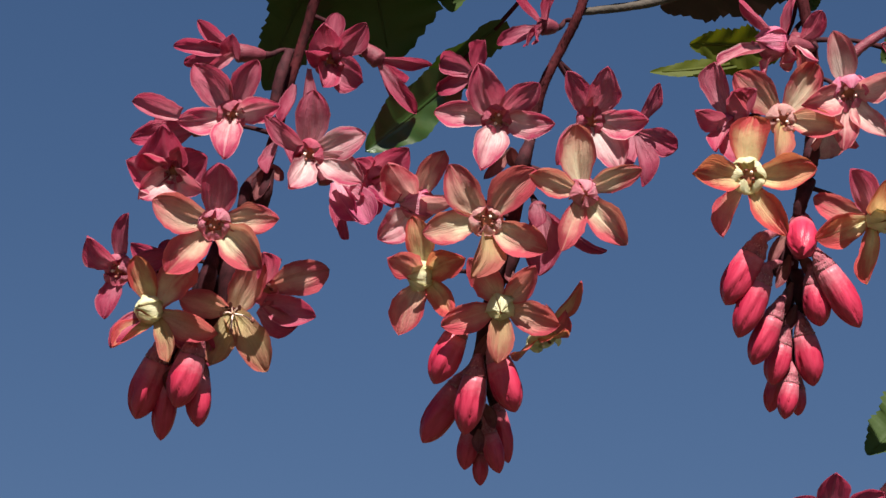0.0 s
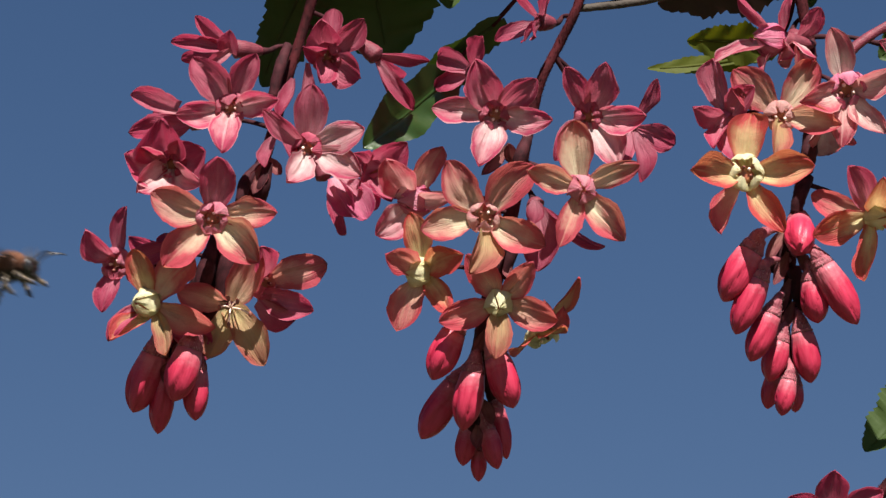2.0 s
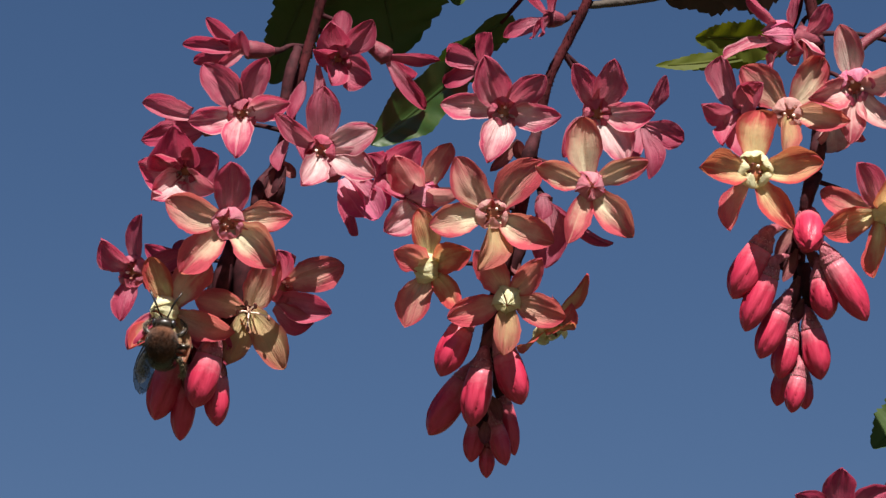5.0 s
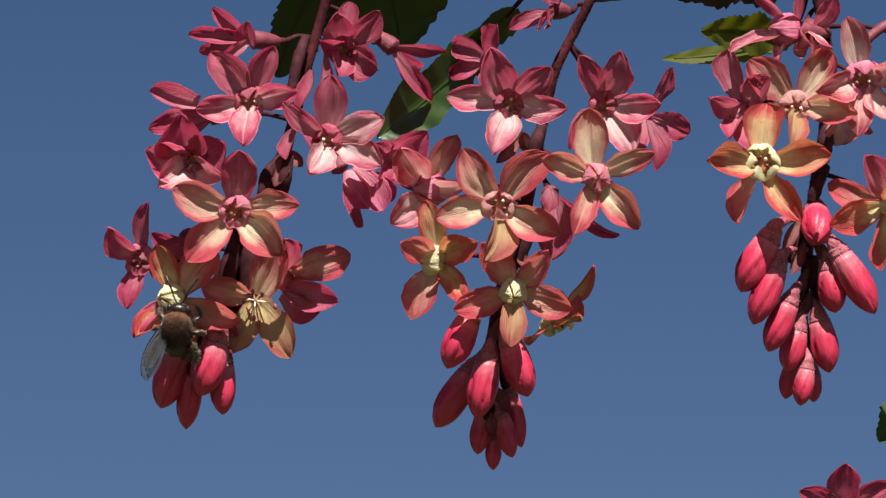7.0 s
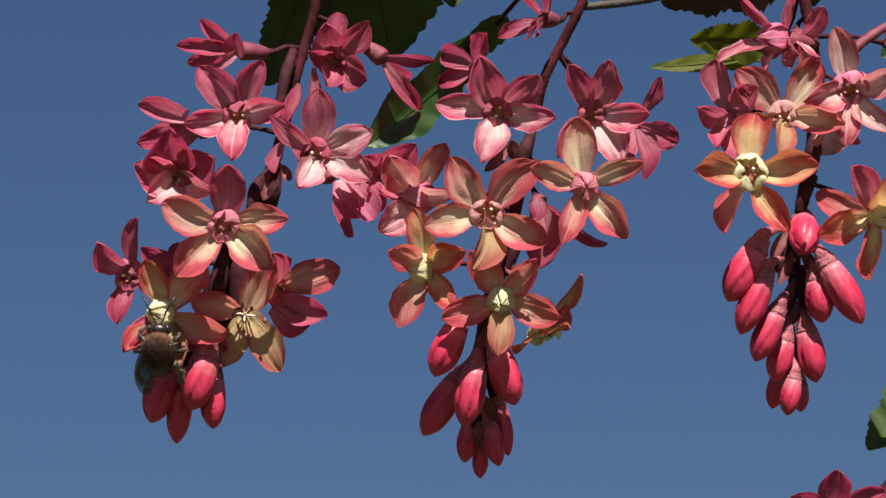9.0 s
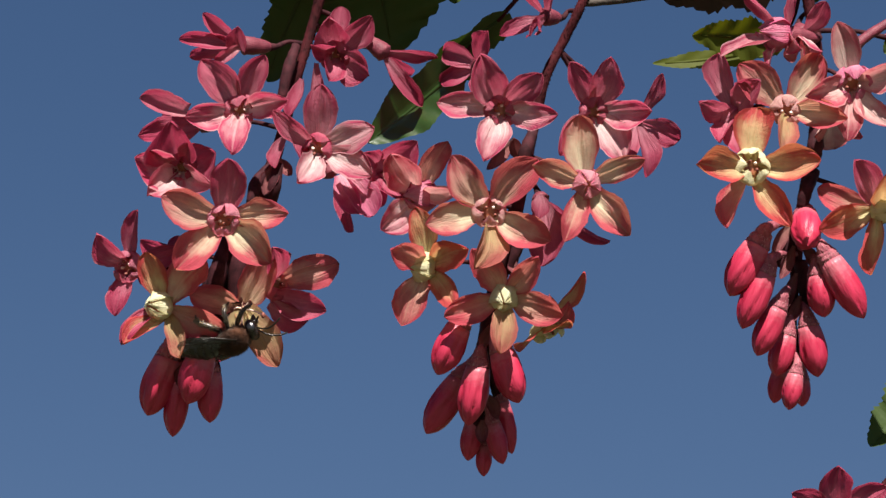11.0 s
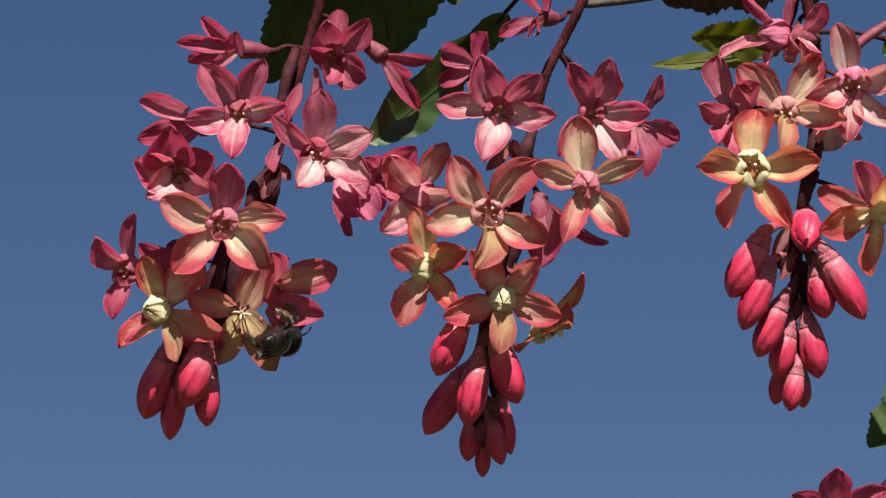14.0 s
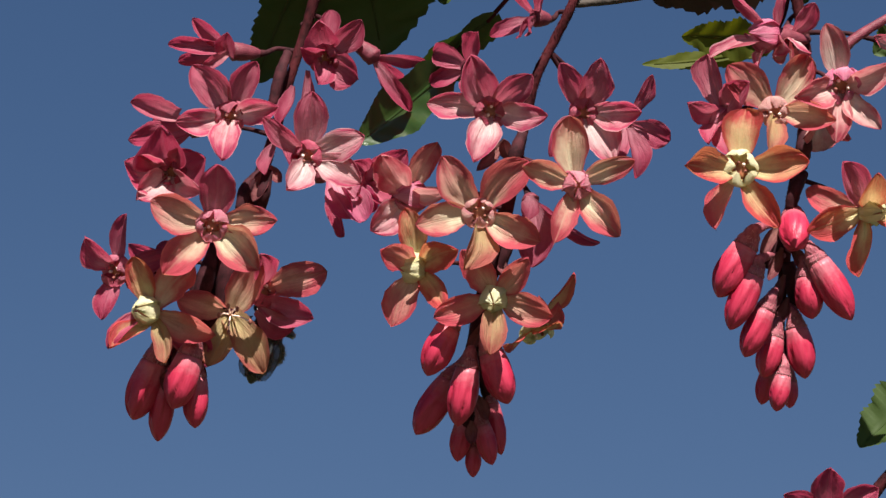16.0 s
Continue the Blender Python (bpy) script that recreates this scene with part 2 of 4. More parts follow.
def sweep(bm, line, radii, sides=8, rough=0.0):
    """A round skin along a line; radii are spread evenly over it."""
    rings = []
    ref = Vector((0.13, 0.21, 0.97))
    for i, c in enumerate(line):
        d = (line[min(i + 1, len(line) - 1)] - line[max(i - 1, 0)]).normalized()
        x = (ref - ref.dot(d) * d).normalized()
        y = d.cross(x)
        f = i / (len(line) - 1) * (len(radii) - 1)
        j = min(int(f), len(radii) - 2)
        r = radii[j] + (radii[j + 1] - radii[j]) * (f - j)
        ring = []
        for s in range(sides):
            a = 2 * math.pi * s / sides
            k = 1 + rough * random.uniform(-1, 1)
            ring.append(bm.verts.new(c + (x * math.cos(a) + y * math.sin(a)) * r * k))
        rings.append(ring)
    for a, b in zip(rings, rings[1:]):
        for s in range(sides):
            bm.faces.new((a[s], a[(s + 1) % sides], b[(s + 1) % sides], b[s]))
    bm.faces.new(rings[0][::-1])
    bm.faces.new(rings[-1])
    return bm


def blob(bm, centre, rx, ry, rz, turn=None, u=12, v=8, shape=None):
    """A rounded body; shape(t) swells it along its y axis, t from -1 to 1."""
    made = bmesh.ops.create_uvsphere(bm, u_segments=u, v_segments=v, radius=1)["verts"]
    for w in made:
        x, y, z = w.co.x, w.co.z, w.co.y
        k = shape(y) if shape else 1
        p = Vector((x * rx * k, y * ry, z * rz * k))
        w.co = centre + (turn @ p if turn else p)
    return made


def sheet_petal(length, width, cup, bow, rows=18, cols=15, foot=0.30, point=1.0, wave=0.07):
    """A petal from the origin along y, its face to z; cup lifts its sides, bow arches it."""
    bm = bmesh.new()
    uv = bm.loops.layers.uv.new("UVMap")
    seed = random.uniform(0, 99)
    skew = random.uniform(-0.08, 0.08)
    twist = random.uniform(-0.34, 0.34)
    curl = random.uniform(-0.18, 0.05)
    roll_in = random.uniform(-0.2, 0.6)
    keel = random.uniform(0.04, 0.12)
    widest = random.uniform(0.50, 0.62)
    blunt = random.uniform(1.9, 2.6)
    grid = []
    for j in range(rows):
        v = math.sin(math.pi / 2 * j / (rows - 1)) ** 1.12   # closer rows near the tip
        if v < widest:
            h = foot + (1 - foot) * math.sin(math.pi / 2 * v / widest) ** 1.25
        else:
            h = max(0.0004, 1 - ((v - widest) / (1 - widest)) ** blunt) ** (0.62 * point)
        h *= width / 2
        line = []
        for i in range(cols):
            u = 2 * i / (cols - 1) - 1
            n1 = noise.noise(Vector((u * 1.7 + seed, v * 3.1, seed)))
            n2 = noise.noise(Vector((u * 0.6 + seed, v * 8.5, seed * 1.7)))
            x = u * h * (1 + wave * 2 * n1 + 0.10 * n2 * abs(u)) + skew * length * math.sin(math.pi * v)
            z = cup * h * u * u + bow * length * 4 * v * (1 - v) + wave * length * n1 * (0.4 + abs(u)) * v
            z -= keel * width * math.exp(-(u / 0.16) ** 2) * (1 - 0.7 * v)
            z += twist * u * h * v + curl * length * max(0, v - 0.55) ** 2 * 4
            z += roll_in * h * abs(u) ** 3 * v
            z += 0.08 * width * noise.noise(Vector((u * 3.9 + seed, v * 1.8, 7.3))) * min(1, 2.5 * v)   # shallow creases along it
            z += 0.07 * width * n2 * u * u * v   # a frilled rim
            line.append((bm.verts.new((x, v * length, z)), (i / (cols - 1), v)))
        grid.append(line)
    for a, b in zip(grid, grid[1:]):
        for i in range(cols - 1):
            f = bm.faces.new((a[i][0], a[i + 1][0], b[i + 1][0], b[i][0]))
            for lp, (_, c) in zip(f.loops, (a[i], a[i + 1], b[i + 1], b[i])):
                lp[uv].uv = c
    return bm


# ---- flower clusters ----
class Cluster:
    """A hanging cluster: an empty at its upper end, with stem, flowers and buds under it in its own space."""

    def __init__(self, x, y, label, stem, radii):
        self.pivot = spot(x, y)
        self.ob = tagged(new("flower_cluster"), label, "flower cluster", "flower clusters on the currant bush")
        self.ob.matrix_basis = SHEET @ Matrix.Translation(self.pivot)
        self.line = [p - self.pivot for p in curve_points([spot(*s) for s in stem], 8)]
        bm = sweep(bmesh.new(), self.line, [r * UNIT for r in radii], 9, 0.07)
        stem_ob = part("stem", bm, STEM, self.ob, "dark red-brown fuzzy stem")
        bm = bmesh.new()
        for _ in range(1500):   # short down that softens the outline
            f = random.uniform(0, 0.999) * (len(self.line) - 1)
            i = int(f)
            c = self.line[i].lerp(self.line[i + 1], f - i)
            g = f / (len(self.line) - 1) * (len(radii) - 1)
            r = (radii[int(g)] + (radii[int(g) + 1] - radii[int(g)]) * (g % 1)) * UNIT
            run = (self.line[i + 1] - self.line[i]).normalized()
            d = Vector((random.gauss(0, 1), random.gauss(0, 1), random.gauss(0, 1)))
            d = (d - d.dot(run) * run).normalized()
            side = d.cross(run) * 0.6 * UNIT
            p = c + d * r * 0.95
            tip = p + (d + run * random.uniform(-0.5, 0.5)) * random.uniform(1.5, 4) * UNIT
            q = [bm.verts.new(w) for w in (p + side, p - side, p + run * 0.8 * UNIT, tip)]
            for k in ((0, 1, 3), (1, 2, 3), (2, 0, 3)):
                bm.faces.new([q[j] for j in k])
        part("stem_down", bm, STALK, stem_ob)

    def to_own(self, x, y, near):
        return spot(x, y, near) - self.pivot

    def stem_near(self, p, rise):
        """The point of the stem from which a stalk to p would leave, rise steps above it."""
        q = p + Vector((0, rise * UNIT, 0))
        return min(self.line, key=lambda c: (c - q).length)


def flower(c, x, y, near, tips, look_="pink", face=(0, -0.1, 1), reach=112, wide=46, crown="cup", tube=38, cup=0.42, bow=0.03, label="", lean=(0, 0, 0), rise=25, heart=None, swell=1.0, sunk=0):
    """A five-parted flower at x, y whose petals end at tips (x, y[, width[, forward]])."""
    o = c.to_own(x, y, near)
    n = Vector(face).normalized()
    # tube and stalk
    back = o - n * tube * UNIT
    bm = bmesh.new()
    line = [o + n * 5 * UNIT, o - n * 2 * UNIT, o - n * tube * 0.35 * UNIT, o - n * tube * 0.75 * UNIT, back]
    radii = [5, 17, 16, 12, 6]
    sweep(bm, curve_points(line, 4), [r * UNIT for r in radii], 10, 0.04)
    body = part("flower", bm, TUBE, c.ob, label)
    end = c.stem_near(back, rise)
    mid = (back + end) / 2 + Vector((0, 8 * UNIT, -22 * UNIT))
    bm = sweep(bmesh.new(), curve_points([back + n * 4 * UNIT, back * 0.75 + mid * 0.25 - n * 4 * UNIT, mid, end], 5), [r * UNIT for r in (8, 5, 4, 5)], 8, 0.05)
    part("flower_stalk", bm, STALK, body)
    # petals
    for tip in tips:
        tx, ty = tip[:2]
        w = tip[2] if len(tip) > 2 else wide * random.uniform(0.93, 1.07)
        p = c.to_own(tx, ty, near) - o
        long = max(reach * UNIT, p.length * 1.04)
        dz = math.sqrt(max(0, long ** 2 - p.length ** 2))
        if len(tip) > 3 and tip[3] is not None:
            d = Vector((p.x, p.y, tip[3] * UNIT))
        else:
            d = min((Vector((p.x, p.y, s * dz)) for s in (1, -1)), key=lambda q: abs(q.normalized().dot(n) - 0.42))
        d_n = d.normalized()
        root = o + d_n * 9 * UNIT + n * 1 * UNIT if crown else o + d_n * 3 * UNIT - n * 8 * UNIT
        span = (o + d - root).length
        bm = sheet_petal(span, w * 1.09 * UNIT, cup * random.uniform(0.6, 1.3), bow * random.uniform(0.2, 1.6))
        m = Matrix.Translation(root) @ frame_of(d, Vector(tip[5]) if len(tip) > 5 else n)
        own = tip[4] if len(tip) > 4 else look_
        if own == "pink" and p.y > 0.35 * p.length:
            own = "rose"   # upper petals get a deeper colour: part pigment, part shade painted in
        part("petal", bm, PETAL[own], body, "", m)
    # the small inner petals stand as a cup, or are still shut as a dome
    m = Matrix.Translation(o) @ frame_of(n, Vector((random.uniform(-1, 1), random.uniform(-1, 1), 0.3))) @ Matrix.Diagonal((swell, swell, swell, 1))
    if crown == "cup":
        bm = bmesh.new()
        uv = bm.loops.layers.uv.new("UVMap")
        turn0 = random.uniform(0, 6)
        for k in range(5):
            mid = turn0 + 2 * math.pi * k / 5
            tall, shut, lay = random.uniform(0.74, 1.22), random.uniform(0.80, 1.30), 2.5 * (k % 2)
            grid = []
            for j in range(8):
                v = j / 7
                h = (-4 + 37 * v - 5 * v * v) * tall
                r = 15 + 29 * v ** 0.75 - 29 * shut * v ** 3 + lay
                half = 0.82 * (1 - 0.60 * v ** 3.6)
                row = []
                for i in range(7):
                    e = i / 3 - 1
                    a = mid + e * half
                    rr = r * (1 - 0.06 * e * e * v) + 3.0 * noise.noise(Vector((k * 3.1 + e * 1.6, x * 0.1 + v * 2.4, y * 0.1))) - 2.0 * math.exp(-(e / 0.2) ** 2) * v
                    row.append((bm.verts.new(Vector((math.cos(a) * rr, h - 3 * e * e * v, math.sin(a) * rr)) * UNIT), (i / 6, 0.15 + 0.7 * v)))
                grid.append(row)
            for p, q in zip(grid, grid[1:]):
                for i in range(6):
                    f = bm.faces.new((p[i][0], p[i + 1][0], q[i + 1][0], q[i][0]))
                    for lp, (_, cc) in zip(f.loops, (p[i], p[i + 1], q[i + 1], q[i])):
                        lp[uv].uv = cc
        part("inner_petals", bm, CROWN[heart or look_], body, "small ring of upright inner petals", m)
        bm = bmesh.new()
        blob(bm, Vector((0, 2, 0)) * UNIT, 15 * UNIT, 7 * UNIT, 15 * UNIT, None, 12, 8)
        part("nectar_disc", bm, NECTARY, body, "reddish-brown disc inside the flower", m)
        for k in range(5):
            bm = bmesh.new()
            a = 2 * math.pi * k / 5 + 0.3
            foot = Vector((math.cos(a) * 9, 0, math.sin(a) * 9)) * UNIT
            top = Vector((math.cos(a) * random.uniform(7, 12), random.uniform(12, 22), math.sin(a) * random.uniform(7, 12))) * UNIT
            sweep(bm, [foot, (foot + top) / 2, top], [1.8 * UNIT] * 2, 6)
            blob(bm, top, 3.0 * UNIT, 4.4 * UNIT, 3.0 * UNIT, None, 8, 6)
            part("stamen", bm, STAMEN if k % 2 else ANTHER, body, "", m)
    elif crown == "dome":
        way = (n + Vector(lean)).normalized()
        m = Matrix.Translation(o - way * sunk * UNIT) @ frame_of(way, Vector((0.3, 1, 0.3))) @ Matrix.Diagonal((swell, swell, swell, 1))
        for k in range(5):   # spoon-shaped petals that meet over the middle, with folded rims
            bm = bmesh.new()
            uv = bm.loops.layers.uv.new("UVMap")
            rows, cols = 11, 11
            grid = []
            mid = 2 * math.pi * k / 5 + random.uniform(-0.1, 0.1)
            tall, shut, bulge = random.uniform(0.86, 1.14), random.uniform(0.55, 1.0), random.uniform(0.92, 1.10)
            for j in range(rows):
                v = j / (rows - 1)
                h = 52 * v * tall - 4
                r = (13 + 12 * math.sin(math.pi * min(1, v * 0.85 + 0.1))) * bulge * (1 - shut * v ** 3.2) + 1.5 * (k % 2)
                half = 0.78 * (1 - 0.42 * v ** 2.5)
                grid.append([])
                for i in range(cols):
                    e = 2 * i / (cols - 1) - 1
                    fold = 4.5 * abs(e) ** 5 * math.sin(math.pi * min(1, v + 0.05)) - 2.2 * math.exp(-(e / 0.18) ** 2) * v
                    rr = r + fold + 1.6 * noise.noise(Vector((k * 2.3 + x, v * 3, e * 2.5)))
                    a = mid + e * half + 0.35 * v
                    grid[-1].append((bm.verts.new(Vector((math.cos(a) * rr, h - 4 * e * e * v, math.sin(a) * rr)) * UNIT), (i / (cols - 1), v * 0.8)))
            for p, q in zip(grid, grid[1:]):
                for i in range(cols - 1):
                    f = bm.faces.new((p[i][0], p[i + 1][0], q[i + 1][0], q[i][0]))
                    for lp, (_, cc) in zip(f.loops, (p[i], p[i + 1], q[i + 1], q[i])):
                        lp[uv].uv = cc
            part("inner_petal", bm, CROWN[heart or look_], body, "", m)
        # added core that stands in for the shade between the inner petals
        bm = bmesh.new()
        blob(bm, Vector((0, 14, 0)) * UNIT, 15 * UNIT, 22 * UNIT, 15 * UNIT, None, 12, 8)
        part("gap_core", bm, NECTARY, body, "core added to darken the gaps between the closed inner petals", m)
    return body


def bud(c, tip, base, wide, near, toward=1):
    """A shut bud that hangs from base to tip, under a swollen downy neck."""
    a, b = c.to_own(*base, near), c.to_own(*tip, near + toward)
    axis = b - a
    L, W = axis.length, wide * UNIT * 0.47
    bm = bmesh.new()
    uv = bm.loops.layers.uv.new("UVMap")
    rows, cols = 18, 40
    rings = []
    turn0 = random.uniform(0, 6)
    lean = random.uniform(0.3, 1.1)
    for j in range(rows):
        v = math.sin(math.pi / 2 * j / (rows - 1))
        if v < 0.45:
            r = W * (0.80 + 0.20 * math.sin(math.pi / 2 * v / 0.45))
        else:
            r = W * max(0.012, 1 - ((v - 0.45) / 0.55) ** 2.1) ** 0.72
        ring = []
        for i in range(cols):
            t = 2 * math.pi * i / cols + turn0
            lobe = ((5 * (t + lean * v)) / (2 * math.pi)) % 1
            seam = 1 - 0.17 * math.exp(-((lobe - 0.5) / 0.06) ** 2) * (0.3 + v) + 0.30 * ((lobe + 0.5) % 1 - 0.5) * v
            seam += 0.035 * noise.noise(Vector((math.cos(t) * 2, math.sin(t) * 2, v * 3 + turn0)))
            ring.append(bm.verts.new((math.cos(t) * r * seam, v * L, math.sin(t) * r * seam)))
        rings.append((v, ring))
    for (v0, p), (v1, q) in zip(rings, rings[1:]):
        for i in range(cols):
            f = bm.faces.new((p[i], p[(i + 1) % cols], q[(i + 1) % cols], q[i]))
            for lp, cc in zip(f.loops, ((i, v0), (i + 1, v0), (i + 1, v1), (i, v1))):
                lp[uv].uv = (cc[0] / cols, cc[1])
    bm.faces.new(rings[0][1])
    bm.faces.new(rings[-1][1])
    ob = part("bud", bm, BUD, c.ob, "", Matrix.Translation(a) @ frame_of(axis, Vector((0.2, 0.1, 1))))
    # the swollen neck above the bud, its stalk to the stem, and the down on both
    inv = ob.matrix_basis.inverted()
    d = axis.normalized()
    end = c.stem_near(a, 45)
    top = a - d * wide * 0.55 * UNIT
    line = curve_points([inv @ p for p in (a + axis * 0.05, a - d * wide * 0.08 * UNIT, a - d * wide * 0.32 * UNIT, top, (top * 0.6 + end * 0.4) + Vector((0, 5 * UNIT, 0)), end)], 5)
    radii = [W * 0.66, W * 0.78, W * 0.62, W * 0.40, 6 * UNIT, 5 * UNIT]
    neck = part("bud_neck", sweep(bmesh.new(), line, radii, 18, 0.07), NECK, ob, "pinkish downy neck and stalk")
    bm = bmesh.new()
    for _ in range(int(7 * wide)):
        f = random.random() ** 1.4 * 0.8 * (len(line) - 1)
        k = int(f)
        p = line[k].lerp(line[k + 1], f - k)
        g = f / (len(line) - 1) * (len(radii) - 1)
        r = radii[int(g)] + (radii[int(g) + 1] - radii[int(g)]) * (g % 1)
        run = (line[k + 1] - line[k]).normalized()
        o = run.orthogonal().normalized()
        o = Matrix.Rotation(random.uniform(0, 6.28), 3, run) @ o
        side = o.cross(run) * 0.55 * UNIT
        root = p + o * r * 0.97
        e = root + (o * random.uniform(0.3, 0.8) - run * random.uniform(0.3, 1.2)) * random.uniform(3, 7) * UNIT
        q = [bm.verts.new(w) for w in (root + side, root - side, root + run * UNIT * 0.6, e)]
        for w in ((0, 1, 3), (1, 2, 3), (2, 0, 3)):
            bm.faces.new([q[k2] for k2 in w])
    part("neck_down", bm, DOWN, neck)
    return ob


def bract(c, x, y, near, tip, wide=22, face=(0, 0, 1), mat=None):
    o = c.to_own(x, y, near)
    d = c.to_own(*tip, near + 2) - o
    bm = sheet_petal(d.length, wide * UNIT, 0.6, -0.05)
    part("bract", bm, mat or BRACT, c.ob, "", Matrix.Translation(o) @ frame_of(d, Vector(face)))


def petal_at(c, body, root, tip, wide, look_, face=(0, 0, 1), cup=0.5, bow=0.02, foot=0.34, point=1.0):
    """One more petal on a flower, from root to tip (x, y, near), with its face turned to face."""
    a, b = c.to_own(*root), c.to_own(*tip)
    bm = sheet_petal((b - a).length, wide * UNIT, cup, bow, foot=foot, point=point)
    part("petal", bm, PETAL[look_], body, "", Matrix.Translation(a) @ frame_of(b - a, Vector(face)))


def long_stamens(c, x, y, near, ends):
    """Bare stamens that stick out of an open flower."""
    o = c.to_own(x, y, near)
    for ex, ey, out in ends:
        e = c.to_own(ex, ey, near + out)
        bm = sweep(bmesh.new(), curve_points([o, (o + e) / 2 + Vector((0, 3 * UNIT, 4 * UNIT)), e], 4), [1.7 * UNIT, 1.3 * UNIT, 1.5 * UNIT], 6)
        st = part("stamen", bm, STAMEN, c.ob)
        bm = bmesh.new()
        blob(bm, e, 3.4 * UNIT, 5.5 * UNIT, 3.4 * UNIT, None, 8, 6)
        part("anther", bm, ANTHER, st)


def stalk(c, pts, r):
    """A downy flower stalk with a swollen foot, close to the stem."""
    line = curve_points([c.to_own(*p) for p in pts], 5)
    part("stalk", sweep(bmesh.new(), line, [r * 0.7 * UNIT, r * UNIT, r * 0.8 * UNIT], 9, 0.08), STALK, c.ob)


# cluster over the bee's flowers
left = Cluster(560, -20, "drooping cluster of pink and cream currant flowers visited by a bee",
               [(566, -30, -3), (540, 60, -2), (512, 150, 0), (484, 250, -1), (452, 345, 0), (408, 480, 0), (360, 590, 0), (312, 690, 0)],
               [10, 9, 9, 10, 13, 19, 16, 9])
high_a = flower(left, 420, 94, 1, [], "red", (-0.85, 0.05, 0.45), 105, 34, "", 56)
for root, tip, wide, tint, cup in (((408, 84, 1), (351, 37, 3), 30, "red", 1.5), ((402, 92, 2), (309, 80, 4), 30, "red", 1.4), ((396, 104, 1), (325, 113, 2), 28, "red", 1.2),
                                   ((414, 97, 3), (368, 126, 4), 22, "rose", 1.0), ((416, 104, 2), (411, 60, 4), 36, "red", 0.9)):
    petal_at(left, high_a, root, tip, wide, tint, (-0.2, 0.1, 1), cup, foot=0.5, point=0.7)
flower(left, 412, 204, 6, [(345, 118, 54), (457, 108, 46), (317, 216, 46), (400, 272, 52), (496, 190, 46)], "pink", (-0.05, -0.1, 1), 108, heart="red")
side_flower = flower(left, 342, 226, 0, [(224, 244, 42), (258, 212, 44), (268, 250, 44)], "red", (-0.85, 0.0, 0.45), 116, 44, "", 40)
petal_at(left, side_flower, (318, 206, 1), (236, 178, 3), 42, "rose", (-0.1, 0.3, 1), 1.2, foot=0.6, point=0.7)
flower(left, 308, 304, 5, [(226, 286, 62), (254, 351, 58), (292, 226, 84, 62, "red"), (368, 280, 84, 50, "red"), (358, 338, 50)], "pink", (-0.15, -0.15, 1), 98, 56, "cup", 38, 0.8, rise=-70, heart="red")
flower(left, 547, 275, 7, [(556, 162, 58), (474, 212, 34), (514, 336, 50), (647, 240, 52), (641, 320, 50)], "pink", (0.0, -0.1, 1), 116, heart="red")
high_b = flower(left, 582, 106, -1, [(576, 46, 58), (649, 43, 46), (641, 148, 60), (572, 156, 50), (545, 96, 36), (594, 22, 32, -18)], "red", (0.1, -0.35, 0.9), 78, 48, "cup", 45)
high_c = flower(left, 672, 108, 0, [(766, 118, 26), (738, 200, 32), (702, 180, 32), (722, 150, 30)], "red", (0.75, -0.6, 0.3), 105, 30, "", 50)
flower(left, 656, 308, 1, [(723, 270, 56), (697, 367, 60), (640, 346, 40), (628, 285, 40)], "red", (0.4, -0.2, 0.9), 88, 46, "dome", 40, heart="magenta", lean=(0.9, 0.2, 0), sunk=12)
hanging = flower(left, 580, 322, 2, [], "rose", (0.45, -0.85, 0.25), 120, 38, "", 46)
for root, tip, wide, tint, face, cup in (((592, 329, 0), (617, 424, 2), 28, "red", (-0.5, 0, 0.8), 0.9), ((598, 320, 5), (654, 392, 8), 54, "magenta", (0.1, 0.35, 0.9), 0.35),
                                         ((608, 318, 4), (671, 378, 5), 40, "magenta", (0.5, 0.3, 0.8), 0.6), ((594, 322, 4), (628, 392, 7), 42, "magenta", (-0.35, 0.3, 0.9), 0.6), ((604, 322, 1), (650, 386, 0), 60, "red", (0.1, 0.3, 0.9), 0.2)):
    petal_at(left, hanging, root, tip, wide, tint, face, cup, foot=0.42, point=0.45)
flower(left, 380, 397, 12, [(391, 290, 60, None, "rose"), (272, 356, 64, None, "blush"), (492, 388, 50), (296, 482, 60), (461, 474, 64)], "cream", (0.0, 0.06, 1), 116, 54, heart="pale")
flower(left, 215, 478, 3, [(158, 424, 44), (226, 378, 34, None, "red"), (184, 560, 42, None, "red"), (302, 448, 36, -10, "red"), (262, 502, 36, -15, "red")], "pink", (-0.4, -0.05, 0.9), 96, 40)
visited = flower(left, 274, 550, 9, [(241, 452, 46, 22), (349, 467, 56, 16, "cream"), (303, 642, 32, None, "tan"), (383, 592, 48, None, "coral")], "yellow", (-0.15, -0.1, 1), 110, 44, "dome", lean=(-0.6, 0.25, 0), rise=-50, swell=0.98)
petal_at(left, visited, (300, 566, 6), (374, 622, 8), 60, "rose", (0.1, -0.3, 0.95), 0.4, foot=0.5)
petal_at(left, visited, (272, 570, 9), (199, 613, 13), 46, "yellow", (-0.1, 0.5, 0.9), 0.5)
petal_at(left, visited, (262, 552, 9), (193, 606, 12.5), 42, "rose", (-0.45, 0.25, 0.85), 0.7)
open_flower = flower(left, 412, 552, 4, [(319, 524, 50, None, "coral")], "cream", (0.05, -0.3, 0.95), 112, 50, "none", 38)
petal_at(left, open_flower, (417, 546, 5), (462, 448, 8), 66, "coral", (-0.1, 0.2, 1), 0.3, foot=0.5)
